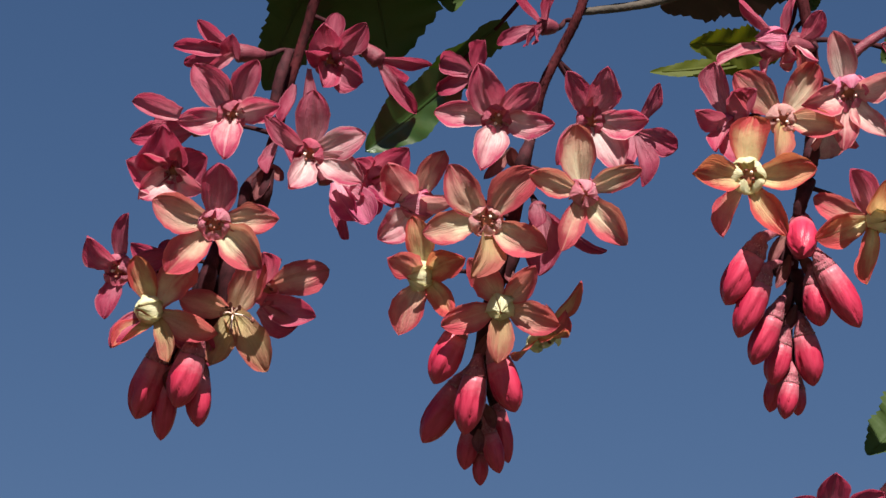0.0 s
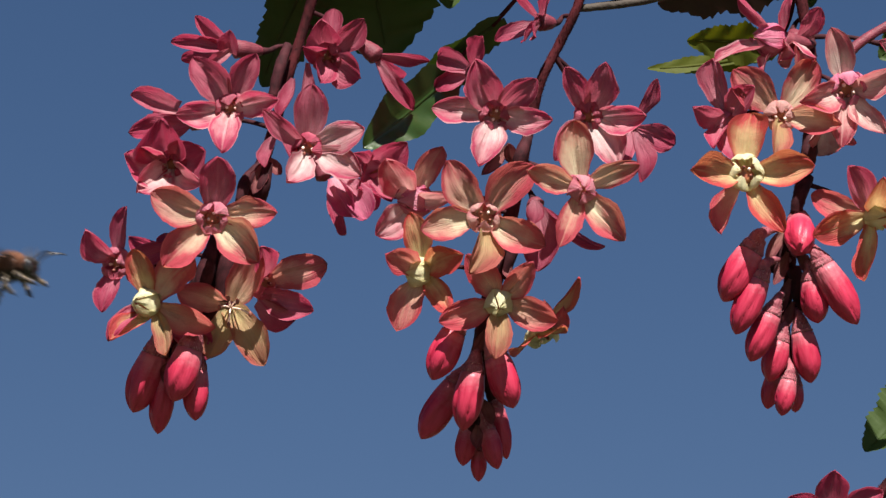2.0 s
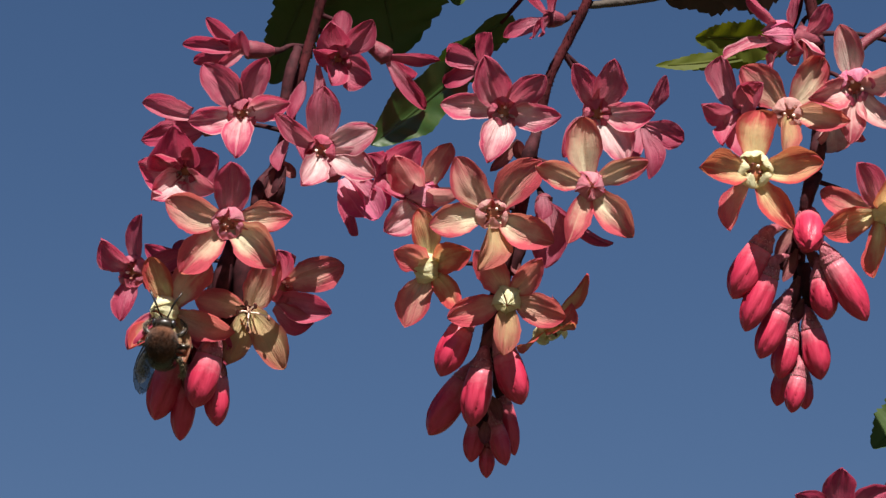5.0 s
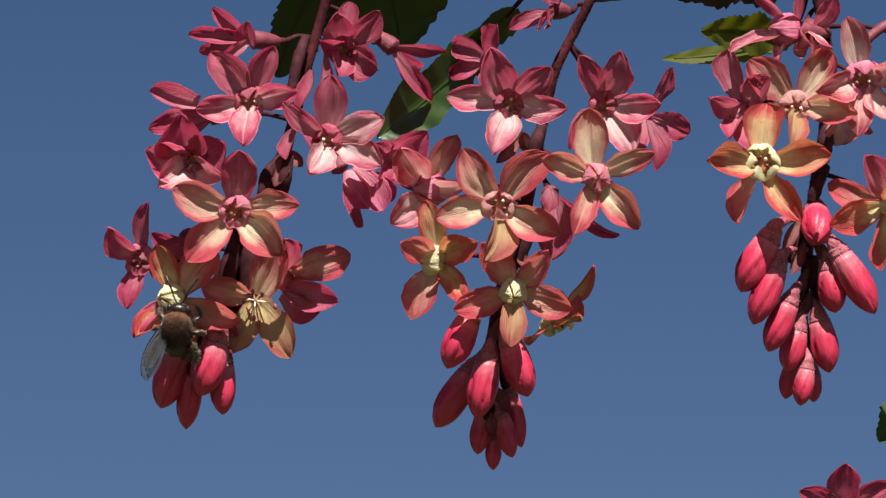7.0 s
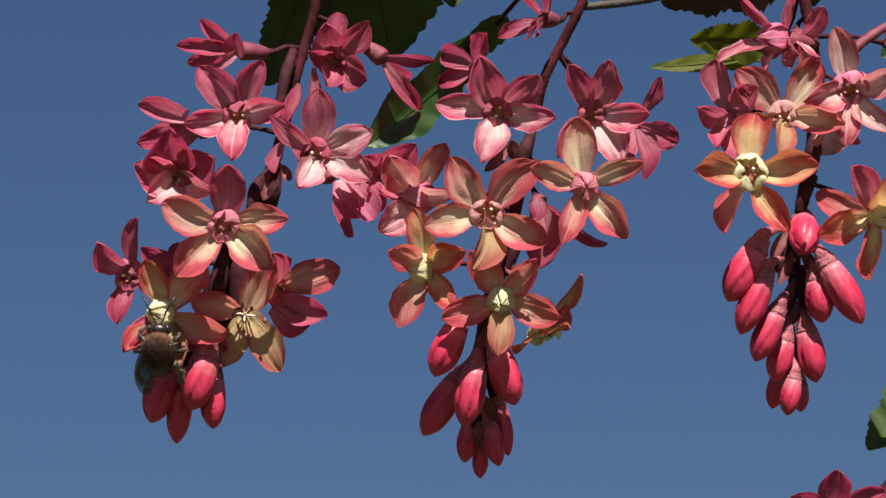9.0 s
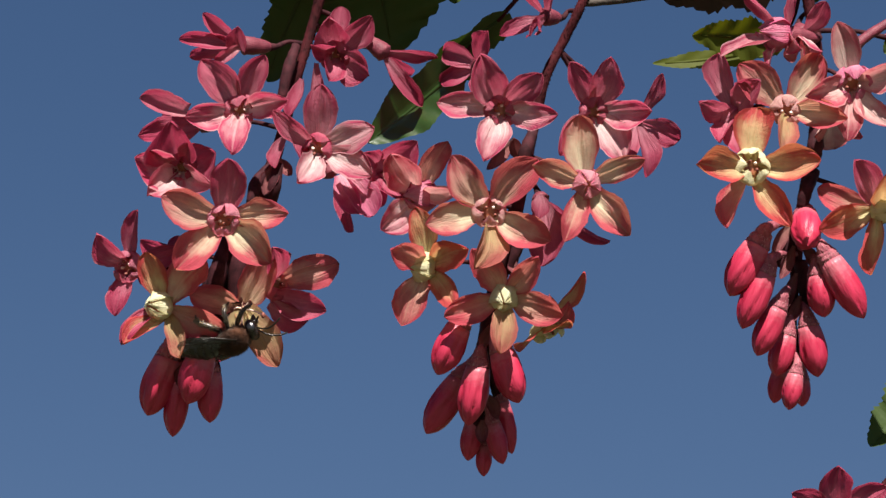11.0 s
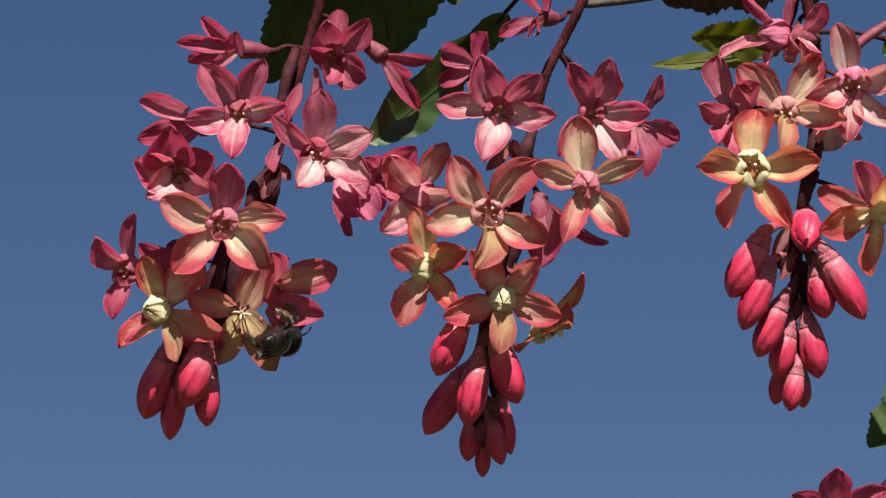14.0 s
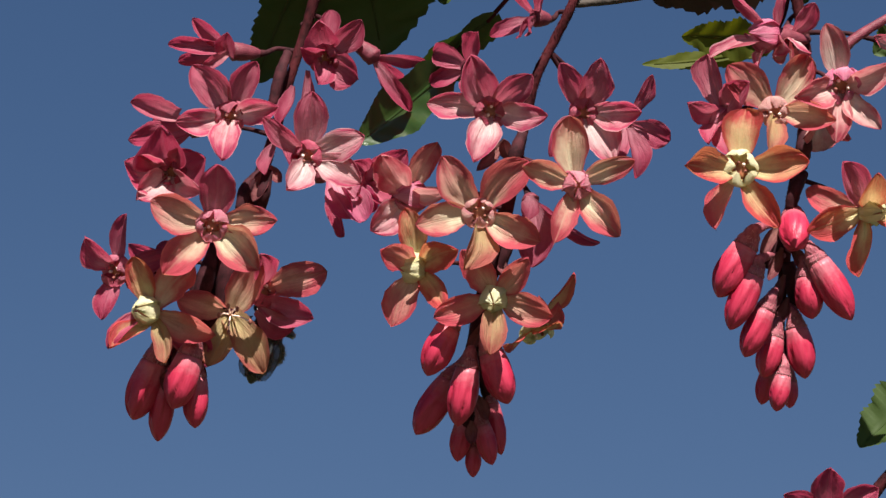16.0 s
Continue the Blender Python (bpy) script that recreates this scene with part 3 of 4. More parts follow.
petal_at(left, open_flower, (414, 556, 5), (468, 654, 9), 62, "tan", (0.1, -0.35, 0.9), 0.35, foot=0.62, point=0.8)
petal_at(left, open_flower, (408, 556, 4.5), (371, 648, 8), 50, "tan", (-0.1, -0.2, 0.95), 0.5, foot=0.55)
petal_at(left, open_flower, (410, 552, 4), (417, 606, 3), 46, "tan", (0, -0.4, 0.9), 0.3, foot=0.7, point=0.7)
long_stamens(left, 412, 556, 4.5, [(392, 556, 4), (424, 545, 4), (409, 586, 6), (447, 567, 6), (408, 540, 4)])
flank = flower(left, 466, 512, 2.5, [(581, 481, 60, None, "blush"), (470, 448, 50)], "pink", (0.45, -0.1, 0.85), 112, 50)
petal_at(left, flank, (462, 530, 3.5), (558, 561, 6), 58, "rose", (0.1, 0.1, 1), 0.4)
petal_at(left, flank, (458, 545, 2.5), (524, 580, 4), 56, "red", (0.1, -0.4, 0.9), 0.4)
flower(left, 332, 600, 2, [(368, 652, 40), (300, 652, 38), (334, 664, 44), (292, 610, 36)], "red", (0, -0.6, 0.8), 62, 40, "none", 30)
flower(left, 296, 470, -3, [(236, 436, 40), (306, 424, 36), (262, 510, 44), (336, 440, 40), (318, 506, 40)], "red", (-0.2, -0.2, 0.9), 80, 40, "none")
for pts, r in (([(512, 90, 1), (498, 130, 3), (484, 190, 4)], 11), ([(470, 300, 1), (440, 330, 4), (428, 372, 5)], 12), ([(478, 300, 3), (470, 340, 4), (462, 372, 3)], 13),
               ([(408, 410, 2), (404, 470, 4), (398, 545, 4)], 18), ([(388, 430, 3), (368, 490, 5), (352, 560, 4)], 16), ([(372, 470, 2), (356, 505, 3), (346, 535, 3)], 15),
               ([(330, 600, 3), (318, 640, 4), (306, 680, 3)], 15), ([(300, 590, 2), (296, 630, 2), (290, 670, 1)], 13)):
    stalk(left, pts, r)
bud(left, (240, 742), (278, 640), 64, 5, 0)
bud(left, (284, 780), (298, 680), 46, 5, 0)
bud(left, (311, 722), (340, 630), 62, 9)
bud(left, (350, 756), (353, 668), 48, 6.5)
for x, y, near, tip, wide, face in ((546, 122, 3, (536, 236), 30, (0.4, -0.3, 0.8)), (522, 150, 4, (494, 214), 30, (-0.5, -0.2, 0.8)),
                                    (504, 236, 4, (526, 300), 30, (0.6, -0.2, 0.8)), (492, 250, 3, (470, 306), 28, (-0.5, 0, 0.8))):
    bract(left, x, y, near, tip, wide, face, PETAL["red"])
bract(left, 470, 300, 3, (452, 352), 30)
bract(left, 480, 292, 2, (500, 320), 22)
for x, y, near, tip in ((345, 640, 5, (368, 668)), (330, 608, 6, (318, 660)), (342, 596, 6, (366, 640)), (310, 650, 6, (296, 690))):
    bract(left, x, y, near, tip, 23)

# cluster in the middle
middle = Cluster(1030, 0, "drooping cluster of cream and pink currant flowers with red buds",
                 [(1042, -30, -2), (1022, 30, -1), (992, 90, -1), (962, 150, 0), (944, 220, 0), (918, 340, 0), (890, 460, 0), (858, 590, 0), (846, 700, 0), (850, 810, 0)],
                 [9, 8.5, 8.5, 9, 9, 12, 16, 15, 11, 4])
flower(middle, 958, 46, 0, [(874, 72, 32), (914, -8, 34), (968, -14, 36), (926, 80, 34), (940, 72, 30)], "red", (-0.7, 0.05, 0.6), 88, 34, "", 38)
flower(middle, 838, 134, 1, [(772, 104, 40), (768, 158, 34), (846, 78, 42), (838, 176, 30)], "red", (-0.6, 0.1, 0.7), 82, 38, "", 40, rise=-90)
flower(middle, 882, 212, 6, [(846, 119, 60), (949, 153, 52), (769, 201, 44), (975, 222, 48), (852, 299, 56)], "pink", (-0.02, -0.1, 1), 112, heart="red")
flower(middle, 1044, 214, 4, [(1004, 128, 40), (1073, 125, 54), (1147, 214, 50), (1097, 302, 60), (988, 290, 46)], "pink", (0.05, -0.1, 1), 108, rise=80, heart="red")
flower(middle, 1122, 232, 0, [(1168, 150, 28), (1201, 263, 46), (1143, 327, 38), (1095, 300, 40)], "red", (0.5, -0.15, 0.8), 96, 40, "none", rise=50)
flower(middle, 1030, 342, 11, [(1020, 221, 58, 5), (1135, 299, 42), (1107, 432, 54), (995, 441, 42), (937, 309, 46)], "cream", (0.08, -0.05, 1), 116, 46, "dome", heart="pale")
droop = flower(middle, 952, 372, 0, [(992, 448, 44), (942, 450, 44)], "red", (0.25, -0.8, 0.5), 100, 44, "", 16)
petal_at(middle, droop, (956, 376, 1), (954, 488, 2), 66, "red", (0, -0.2, 1), 0.5)
petal_at(middle, droop, (962, 380, 0), (1073, 447, -1), 34, "red", (0.2, -0.8, 0.5), 0.4)
petal_at(middle, droop, (950, 362, 3), (948, 404, 4), 34, "red", (0, 0.1, 1), 0.6)
flower(middle, 738, 362, 4, [(688, 290, 66), (787, 269, 42, None, "blush"), (670, 424, 58, None, "pink"), (800, 356, 36)], "pale", (-0.15, -0.3, 0.9), 98, 50, "dome", heart="magenta", lean=(-1.5, 0.35, 0.1), swell=1.2, sunk=20)
# the lowest petal's tan has the crown's shade put into its colour
flower(middle, 860, 393, 10, [(796, 294, 60, None, "blush"), (946, 299, 60, None, "blush"), (749, 414, 54), (966, 442, 56), (842, 488, 54, None, "tan", (0, -0.7, 0.7))], "cream", (0, 0.04, 1), 118, 52)
flower(middle, 752, 488, 6, [(730, 385, 46), (687, 458, 46, None, "coral"), (822, 457, 50), (706, 592, 54, None, "coral", (-0.3, -0.6, 0.75)), (800, 562, 40)], "yellow", (-0.12, -0.1, 1), 108, 44, "dome", lean=(-0.7, 0.1, 0), swell=1.02)
flower(middle, 886, 541, 9, [(831, 461, 50, None, "coral"), (945, 474, 42, None, "coral"), (779, 576, 48, None, "coral"), (987, 576, 50, None, "coral"), (880, 638, 46, None, "tan", (0, -0.5, 0.85))], "yellow", (0, -0.12, 1), 112, 45, "dome", lean=(0, -0.15, 0))
flower(middle, 958, 592, 3, [(1034, 506, 26), (998, 588, 40), (904, 628, 34), (966, 545, 40, None, "coral"), (1000, 560, 40, None, "coral")], "yellow", (0.2, -0.8, 0.55), 105, 38, "cup")
for pts, r in (([(938, 250, 2), (925, 285, 4), (918, 320, 3)], 13), ([(912, 400, 1), (906, 450, 3), (890, 500, 3)], 15), ([(900, 430, 3), (880, 470, 5), (872, 520, 4)], 13),
               ([(872, 540, 2), (862, 590, 4), (848, 640, 3)], 17), ([(862, 620, 1), (866, 670, 0), (878, 720, -1)], 14), ([(850, 690, 2), (840, 740, 1), (832, 780, 1)], 14)):
    stalk(middle, pts, r)
bud(middle, (768, 680), (806, 596), 58, 8)
bud(middle, (748, 784), (808, 690), 58, 0.5)
bud(middle, (822, 770), (840, 668), 56, 7)
bud(middle, (912, 730), (882, 640), 58, 7.5)
bud(middle, (822, 832), (832, 764), 40, 0.5)
bud(middle, (884, 838), (866, 768), 38, 2.5)
bud(middle, (900, 820), (882, 730), 36, -0.5)
bud(middle, (850, 860), (850, 806), 30, 0)
bract(middle, 905, 262, 2, (856, 318), 22)
bract(middle, 915, 300, 2, (905, 262), 24)
bract(middle, 900, 470, 3, (912, 505), 20)
for x, y, near, tip in ((850, 640, 5, (846, 668)), (866, 588, 5, (842, 636)), (872, 612, 5, (896, 652)), (850, 684, 4, (836, 724)), (858, 716, 4, (874, 756)), (848, 760, 4, (846, 802))):
    bract(middle, x, y, near, tip, 23)

# cluster with the longest row of buds
right = Cluster(1420, 0, "drooping cluster of pale currant flowers above many red buds",
                [(1412, -30, -3), (1432, 60, -2), (1440, 150, -1), (1434, 260, 0), (1414, 370, 0), (1402, 480, 0), (1394, 590, 0), (1396, 690, 0)],
                [11, 11, 11, 11, 10, 10, 9, 5])
flower(right, 1386, 78, 3, [(1308, 0, 30, 30), (1404, -14, 38, 20), (1266, 112, 34, 40), (1404, 106, 38, 45), (1350, 134, 24, 30)], "pink", (-0.9, 0.1, 0.42), 90, 36, "dome", 64, heart="magenta", swell=1.12, sunk=-4)
flower(right, 1412, 80, 0, [(1452, 20, 34), (1442, 112, 50), (1374, 118, 44, None, "pale"), (1408, 130, 40, None, "pale")], "pink", (0.1, -0.5, 0.85), 84, 44, "none")
flower(right, 1500, 164, 4, [(1472, 56, 50), (1424, 188, 52), (1490, 262, 46), (1566, 240, 42), (1588, 132, 44)], "pale", (0.1, -0.1, 1), 112, 46, heart="magenta", swell=1.2)
flower(right, 1462, 215, 1, [(1474, 284, 56), (1432, 262, 40), (1512, 262, 36)], "pale", (0.1, -0.6, 0.8), 86, 48, "none")
flower(right, 1384, 210, 5, [(1302, 134, 60, None, "blush"), (1447, 114, 56, -5), (1485, 228, 48), (1376, 288, 46, None, "tan", (0, -0.6, 0.8))], "cream", (-0.02, -0.1, 1), 114, 50)
flower(right, 1292, 216, 2, [(1264, 110, 48, 5), (1232, 206, 40), (1324, 168, 48), (1262, 268, 36), (1300, 290, 36)], "rose", (-0.4, -0.1, 0.9), 100, 42, "dome", heart="magenta", lean=(-0.8, -0.9, 0), swell=0.85)
flower(right, 1322, 316, 12, [(1336, 203, 62, -20), (1227, 305, 54), (1443, 300, 58), (1278, 421, 48, None, "coral", (-0.5, -0.75, 0.4)), (1389, 417, 46)], "yellow", (0, 0.28, 1), 116, 48, "cup", swell=1.12)
flower(right, 1546, 384, 6, [(1504, 306, 54, None, "rose"), (1560, 330, 50), (1448, 424, 54), (1526, 502, 42, None, "yellow", (-0.5, -0.5, 0.7)), (1440, 350, 44, -10, "coral"), (1630, 420, 46)], "yellow", (0.2, -0.1, 1), 116, 48, "dome", lean=(0.6, 0, 0))
flower(right, 1600, 92, -1, [(1566, 84, 26), (1640, 60, 30), (1650, 120, 30)], "pink", (0.6, -0.2, 0.7), 70, 30, "")
for pts, r in (([(1438, 240, 2), (1436, 275, 4), (1430, 310, 3)], 15), ([(1436, 320, 2), (1420, 350, 4), (1412, 385, 4)], 13), ([(1402, 420, 1), (1390, 450, 2), (1372, 490, 2)], 12),
               ([(1408, 480, 1), (1420, 520, 2), (1424, 560, 2)], 17), ([(1396, 520, 3), (1386, 550, 4), (1380, 600, 3)], 13), ([(1400, 600, 3), (1404, 640, 4), (1402, 680, 4)], 11)):
    stalk(right, pts, r)
bud(right, (1284, 540), (1332, 452), 62, 10.5)
bud(right, (1306, 598), (1346, 502), 54, 11)
bud(right, (1332, 646), (1368, 564), 50, 9.5)
bud(right, (1422, 452), (1418, 402), 60, 4, 6)
bud(right, (1452, 578), (1442, 506), 54, 6.5)
bud(right, (1522, 580), (1462, 478), 56, 8)
bud(right, (1366, 682), (1384, 612), 48, 6)
bud(right, (1440, 684), (1424, 596), 52, 5)
bud(right, (1362, 730), (1376, 668), 38, 1)
bud(right, (1388, 742), (1400, 680), 38, 7)
bud(right, (1412, 736), (1414, 690), 30, 0.5)
bract(right, 1395, 410, 5, (1362, 470), 22)
bract(right, 1402, 500, 4, (1385, 560), 20)
for x, y, near, tip in ((1398, 640, 4, (1402, 690)), (1408, 540, 4, (1390, 588)), (1412, 588, 4, (1426, 634)), (1390, 600, 5, (1376, 640)), (1398, 452, 5, (1374, 510)), (1412, 446, 5, (1436, 496))):
    bract(right, x, y, near, tip, 21)

# the top of a lower cluster
low = Cluster(1640, 800, "top of a lower currant flower cluster with deep red petals",
              [(1700, 700, -4), (1640, 790, -3), (1560, 880, -2), (1510, 960, 0), (1500, 1060, 0)], [12, 12, 11, 10, 7])
flower(low, 1478, 930, 3, [(1478, 834, 54), (1396, 884, 44), (1562, 872, 44), (1440, 1000, 46), (1520, 1000, 46)], "red", (0, -0.1, 1), 106, 46)


# ---- branch and leaves ----
branch = tagged(new("currant_branch"), "brown woody currant branch carrying leaves above the flowers", "branch")
branch.matrix_basis = SHEET
bm = sweep(bmesh.new(), curve_points([spot(*s) for s in ((420, -90, -8), (566, -34, -4), (800, -62, -6), (1040, -32, -3), (1240, -60, -6), (1414, -34, -4), (1700, -70, -8), (2300, 40, -20), (3400, 700, -40), (4600, 3200, -80), (5200, 10000, -80), (5300, 16500, -80), (5400, 23300, -80))], 8),
           [r * UNIT for r in (14, 20, 22, 24, 26, 28, 34, 50, 70, 90, 110, 125, 140)], 10, 0.08)
part("wood", bm, BARK, branch)
bm = sweep(bmesh.new(), curve_points([spot(*s) for s in ((1024, 22, -2), (1080, 16, -3), (1160, 3, -4), (1260, -30, -5), (1330, -52, -6))], 6), [r * UNIT for r in (7, 8, 9, 10, 11)], 8, 0.1)
part("twig", bm, BARK, branch, "thin grey-brown side twig")
bm = sweep(bmesh.new(), curve_points([spot(*s) for s in ((1700, -70, -8), (1730, 200, -6), (1720, 500, -5), (1700, 700, -4))], 6), [r * UNIT for r in (22, 16, 14, 12)], 8, 0.08)
part("twig", bm, BARK, branch)
bm = sweep(bmesh.new(), curve_points([spot(*s) for s in ((1700, -70, -8), (1640, 10, -4), (1580, 48, -2), (1532, 78, 0), (1508, 100, 1), (1490, 140, 2))], 6), [r * UNIT for r in (12, 9, 8, 9, 10, 11)], 8, 0.08)
part("stalk", bm, TUBE, branch, "pink-red flower stalk")


def leaf(foot, tip, wide, mat, face=(0, 0, 1), lobes=3, fold=0.35, label="", bend=-0.06, tooth=0.15):
    """A lobed, toothed leaf from foot to tip with folded halves and a petiole."""
    a, b = spot(*foot), spot(*tip)
    L, W = (b - a).length, wide * UNIT
    bm = bmesh.new()
    uv = bm.loops.layers.uv.new("UVMap")
    rows, cols = 80, 9
    grid = []
    for j in range(rows):
        v = j / (rows - 1)
        base = math.sin(math.pi * min(1, v ** 0.75)) ** 0.6
        lobe = 1 + 0.22 * math.sin(v * lobes * 2 * math.pi + 0.6) * (1 - v)
        notch = 1 + tooth * ((v * 15) % 1 - 0.5) + 0.05 * noise.noise(Vector((v * 14, wide, 0)))
        h = max(0.004 * L, W / 2 * base * lobe * notch)
        line = []
        for i in range(cols):
            u = 2 * i / (cols - 1) - 1
            ripple = 0.03 * W * math.sin(v * 26 + abs(u) * 2) * abs(u)
            z = fold * h * abs(u) + bend * L * 4 * v * (1 - v) + ripple
            line.append((bm.verts.new((u * h, v * L - 0.08 * L * abs(u) * (1 - v), z)), (i / (cols - 1), v)))
        grid.append(line)
    for p, q in zip(grid, grid[1:]):
        for i in range(cols - 1):
            f = bm.faces.new((p[i][0], p[i + 1][0], q[i + 1][0], q[i][0]))
            for lp, (_, cc) in zip(f.loops, (p[i], p[i + 1], q[i + 1], q[i])):
                lp[uv].uv = cc
    m = Matrix.Translation(a) @ frame_of(b - a, Vector(face))
    ob = part("leaf", bm, mat, branch, label, m)
    bm = bmesh.new()
    sweep(bm, [Vector((0, v * L, bend * L * 4 * v * (1 - v) - 0.0001)) for v in (0, 0.15, 0.3, 0.45, 0.6, 0.75, 0.9)], [5 * UNIT, 4 * UNIT, 2 * UNIT], 6)
    part("midrib", bm, mat, ob)
    return ob


def petiole(*line):
    bm = sweep(bmesh.new(), curve_points([spot(*s) for s in line], 5), [4.5 * UNIT, 3.8 * UNIT, 4 * UNIT], 7)
    part("leaf_stalk", bm, STEM, branch)


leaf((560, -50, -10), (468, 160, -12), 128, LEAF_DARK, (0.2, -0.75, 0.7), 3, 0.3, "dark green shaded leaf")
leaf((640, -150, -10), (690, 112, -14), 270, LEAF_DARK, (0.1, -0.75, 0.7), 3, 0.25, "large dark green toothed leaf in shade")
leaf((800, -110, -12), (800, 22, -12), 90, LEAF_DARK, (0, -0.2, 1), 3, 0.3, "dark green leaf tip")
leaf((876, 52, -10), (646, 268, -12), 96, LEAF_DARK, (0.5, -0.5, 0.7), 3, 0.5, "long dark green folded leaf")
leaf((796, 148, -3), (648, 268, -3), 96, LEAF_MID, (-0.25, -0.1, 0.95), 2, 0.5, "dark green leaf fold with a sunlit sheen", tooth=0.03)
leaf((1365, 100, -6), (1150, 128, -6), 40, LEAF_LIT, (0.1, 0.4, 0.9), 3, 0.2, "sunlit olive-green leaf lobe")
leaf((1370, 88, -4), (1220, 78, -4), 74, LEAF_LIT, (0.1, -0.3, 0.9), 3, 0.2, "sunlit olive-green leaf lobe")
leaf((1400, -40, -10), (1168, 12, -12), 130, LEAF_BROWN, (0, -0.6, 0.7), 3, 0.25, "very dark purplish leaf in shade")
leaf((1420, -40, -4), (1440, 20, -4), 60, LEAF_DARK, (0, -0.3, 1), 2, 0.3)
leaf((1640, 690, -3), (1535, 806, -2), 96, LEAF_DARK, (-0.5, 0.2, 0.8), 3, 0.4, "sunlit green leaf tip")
leaf((1620, 60, -5), (1560, 110, -6), 60, LEAF_DARK, (0, 0, 1), 2, 0.3)
# two unseen leaves added overhead to shade the leaves and flowers below
leaf((800, -120, -8), (500, -110, -9), 150, LEAF_DARK, (0, 0.95, 0.25), 3, 0.15)
leaf((640, -80, -6), (430, -95, -8), 150, LEAF_DARK, (0, 0.95, 0.25), 3, 0.15)
petiole((1370, 100, -6), (1402, 40, -5), (1414, -30, -4))
petiole((768, 168, -9), (800, 130, -10), (830, 96, -11))
petiole((876, 52, -10), (930, -10, -7), (960, -50, -5))
petiole((1640, 690, -3), (1690, 660, -4), (1712, 600, -5))
petiole((560, -50, -10), (565, -60, -7), (570, -34, -4))
petiole((640, -150, -10), (650, -100, -8), (640, -40, -5))
petiole((800, -110, -12), (805, -90, -8), (800, -62, -6))
petiole((1620, 60, -5), (1650, 0, -6), (1690, -66, -8))

# ---- ground far below ----
bm = bmesh.new()
for i in range(41):
    for j in range(41):
        gx, gy = (math.copysign(abs(k / 20) ** 3, k) * 2000 for k in (i - 20, j - 20))
        bm.verts.new((gx, gy, 0.04 * noise.noise(Vector((gx * 0.4, gy * 0.4, 0)))))
bm.verts.ensure_lookup_table()
for i in range(40):
    for j in range(40):
        bm.faces.new([bm.verts[k] for k in (i * 41 + j, (i + 1) * 41 + j, (i + 1) * 41 + j + 1, i * 41 + j + 1)])
me = bpy.data.meshes.new("ground")
bm.to_mesh(me)
bm.free()
me.materials.append(GROUND)
tagged(new("ground", me), "rough grassy ground far below the bush", "ground", "", "structure")


# ---- the bee ----
FUR = rough_material("bee_fur", (0.018, 0.008, 0.005), (0.13, 0.043, 0.015), 420, 0.8, 0.5, sheen=0.1)
FUR_DARK = rough_material("chest_fur", (0.02, 0.014, 0.01), (0.07, 0.05, 0.035), 700, 0.8, 0.5, sheen=0.1)
FUR_PALE = rough_material("pale_fur", (0.11, 0.075, 0.04), (0.34, 0.25, 0.14), 700, 0.8, 0.5, sheen=0.3)
SHELL = rough_material("bee_shell", (0.006, 0.005, 0.0045), (0.020, 0.012, 0.008), 500, 0.32, 0.25, spec=0.5)
BAND = rough_material("bee_band", (0.018, 0.012, 0.008), (0.055, 0.03, 0.016), 800, 0.7, 0.5, sheen=0.3)
EYE_BLACK = rough_material("bee_eye", (0.006, 0.006, 0.007), (0.02, 0.018, 0.02), 1500, 0.2, 0.2, spec=0.7)


def wing_material():
    m, n, l, b = material("bee_wing")
    uv = n.new("ShaderNodeUVMap")
    vor = n.new("ShaderNodeTexVoronoi")
    vor.feature = "DISTANCE_TO_EDGE"
    vor.inputs["Scale"].default_value = 3.4
    mp = n.new("ShaderNodeMapping")
    mp.inputs["Scale"].default_value = (0.7, 1.5, 1)
    l.new(uv.outputs[0], mp.inputs["Vector"])
    l.new(mp.outputs[0], vor.inputs["Vector"])
    vein = mathn(n, l, "LESS_THAN", vor.outputs["Distance"], 0.02)
    l.new(mix(n, l, vein, (0.06, 0.06, 0.065), (0.035, 0.03, 0.028)), b.inputs["Base Color"])
    b.inputs["Roughness"].default_value, b.inputs["Specular IOR Level"].default_value = 0.4, 0.25
    clear = n.new("ShaderNodeBsdfTransparent")
    clear.inputs["Color"].default_value = (0.78, 0.78, 0.78, 1)
    ms = n.new("ShaderNodeMixShader")
    l.new(mathn(n, l, "ADD", mathn(n, l, "MULTIPLY", vein, 0.25), 0.66), ms.inputs[0])
    l.new(clear.outputs[0], ms.inputs[1])
    l.new(b.outputs[0], ms.inputs[2])
    l.new(ms.outputs[0], n["Material Output"].inputs["Surface"])
    return m


WING = wing_material()
MM = 0.00106   # the bee's plan is drawn in these
bee = tagged(new("bee"), "small dark bee with a furry rust-brown back and smoky wings", "bee")


def fur(bm, centre, rx, ry, rz, count, long, keep=lambda p: True):
    """Short tapering hairs on a rounded body."""
    for _ in range(count):
        d = Vector((random.gauss(0, 1), random.gauss(0, 1), random.gauss(0, 1))).normalized()
        if not keep(d):
            continue
        p = centre + Vector((d.x * rx, d.y * ry, d.z * rz))
        out = (d + Vector((random.uniform(-0.4, 0.4), random.uniform(-0.8, 0.1), random.uniform(-0.4, 0.4)))).normalized()
        s = d.orthogonal().normalized() * 0.045 * MM
        t = d.cross(s).normalized() * 0.045 * MM
        e = p + out * long * random.uniform(0.6, 1.2)
        q = [bm.verts.new(v) for v in (p + s, p - s * 0.5 + t, p - s * 0.5 - t, e)]
        for f in ((0, 1, 3), (1, 2, 3), (2, 0, 3)):
            bm.faces.new([q[k] for k in f])


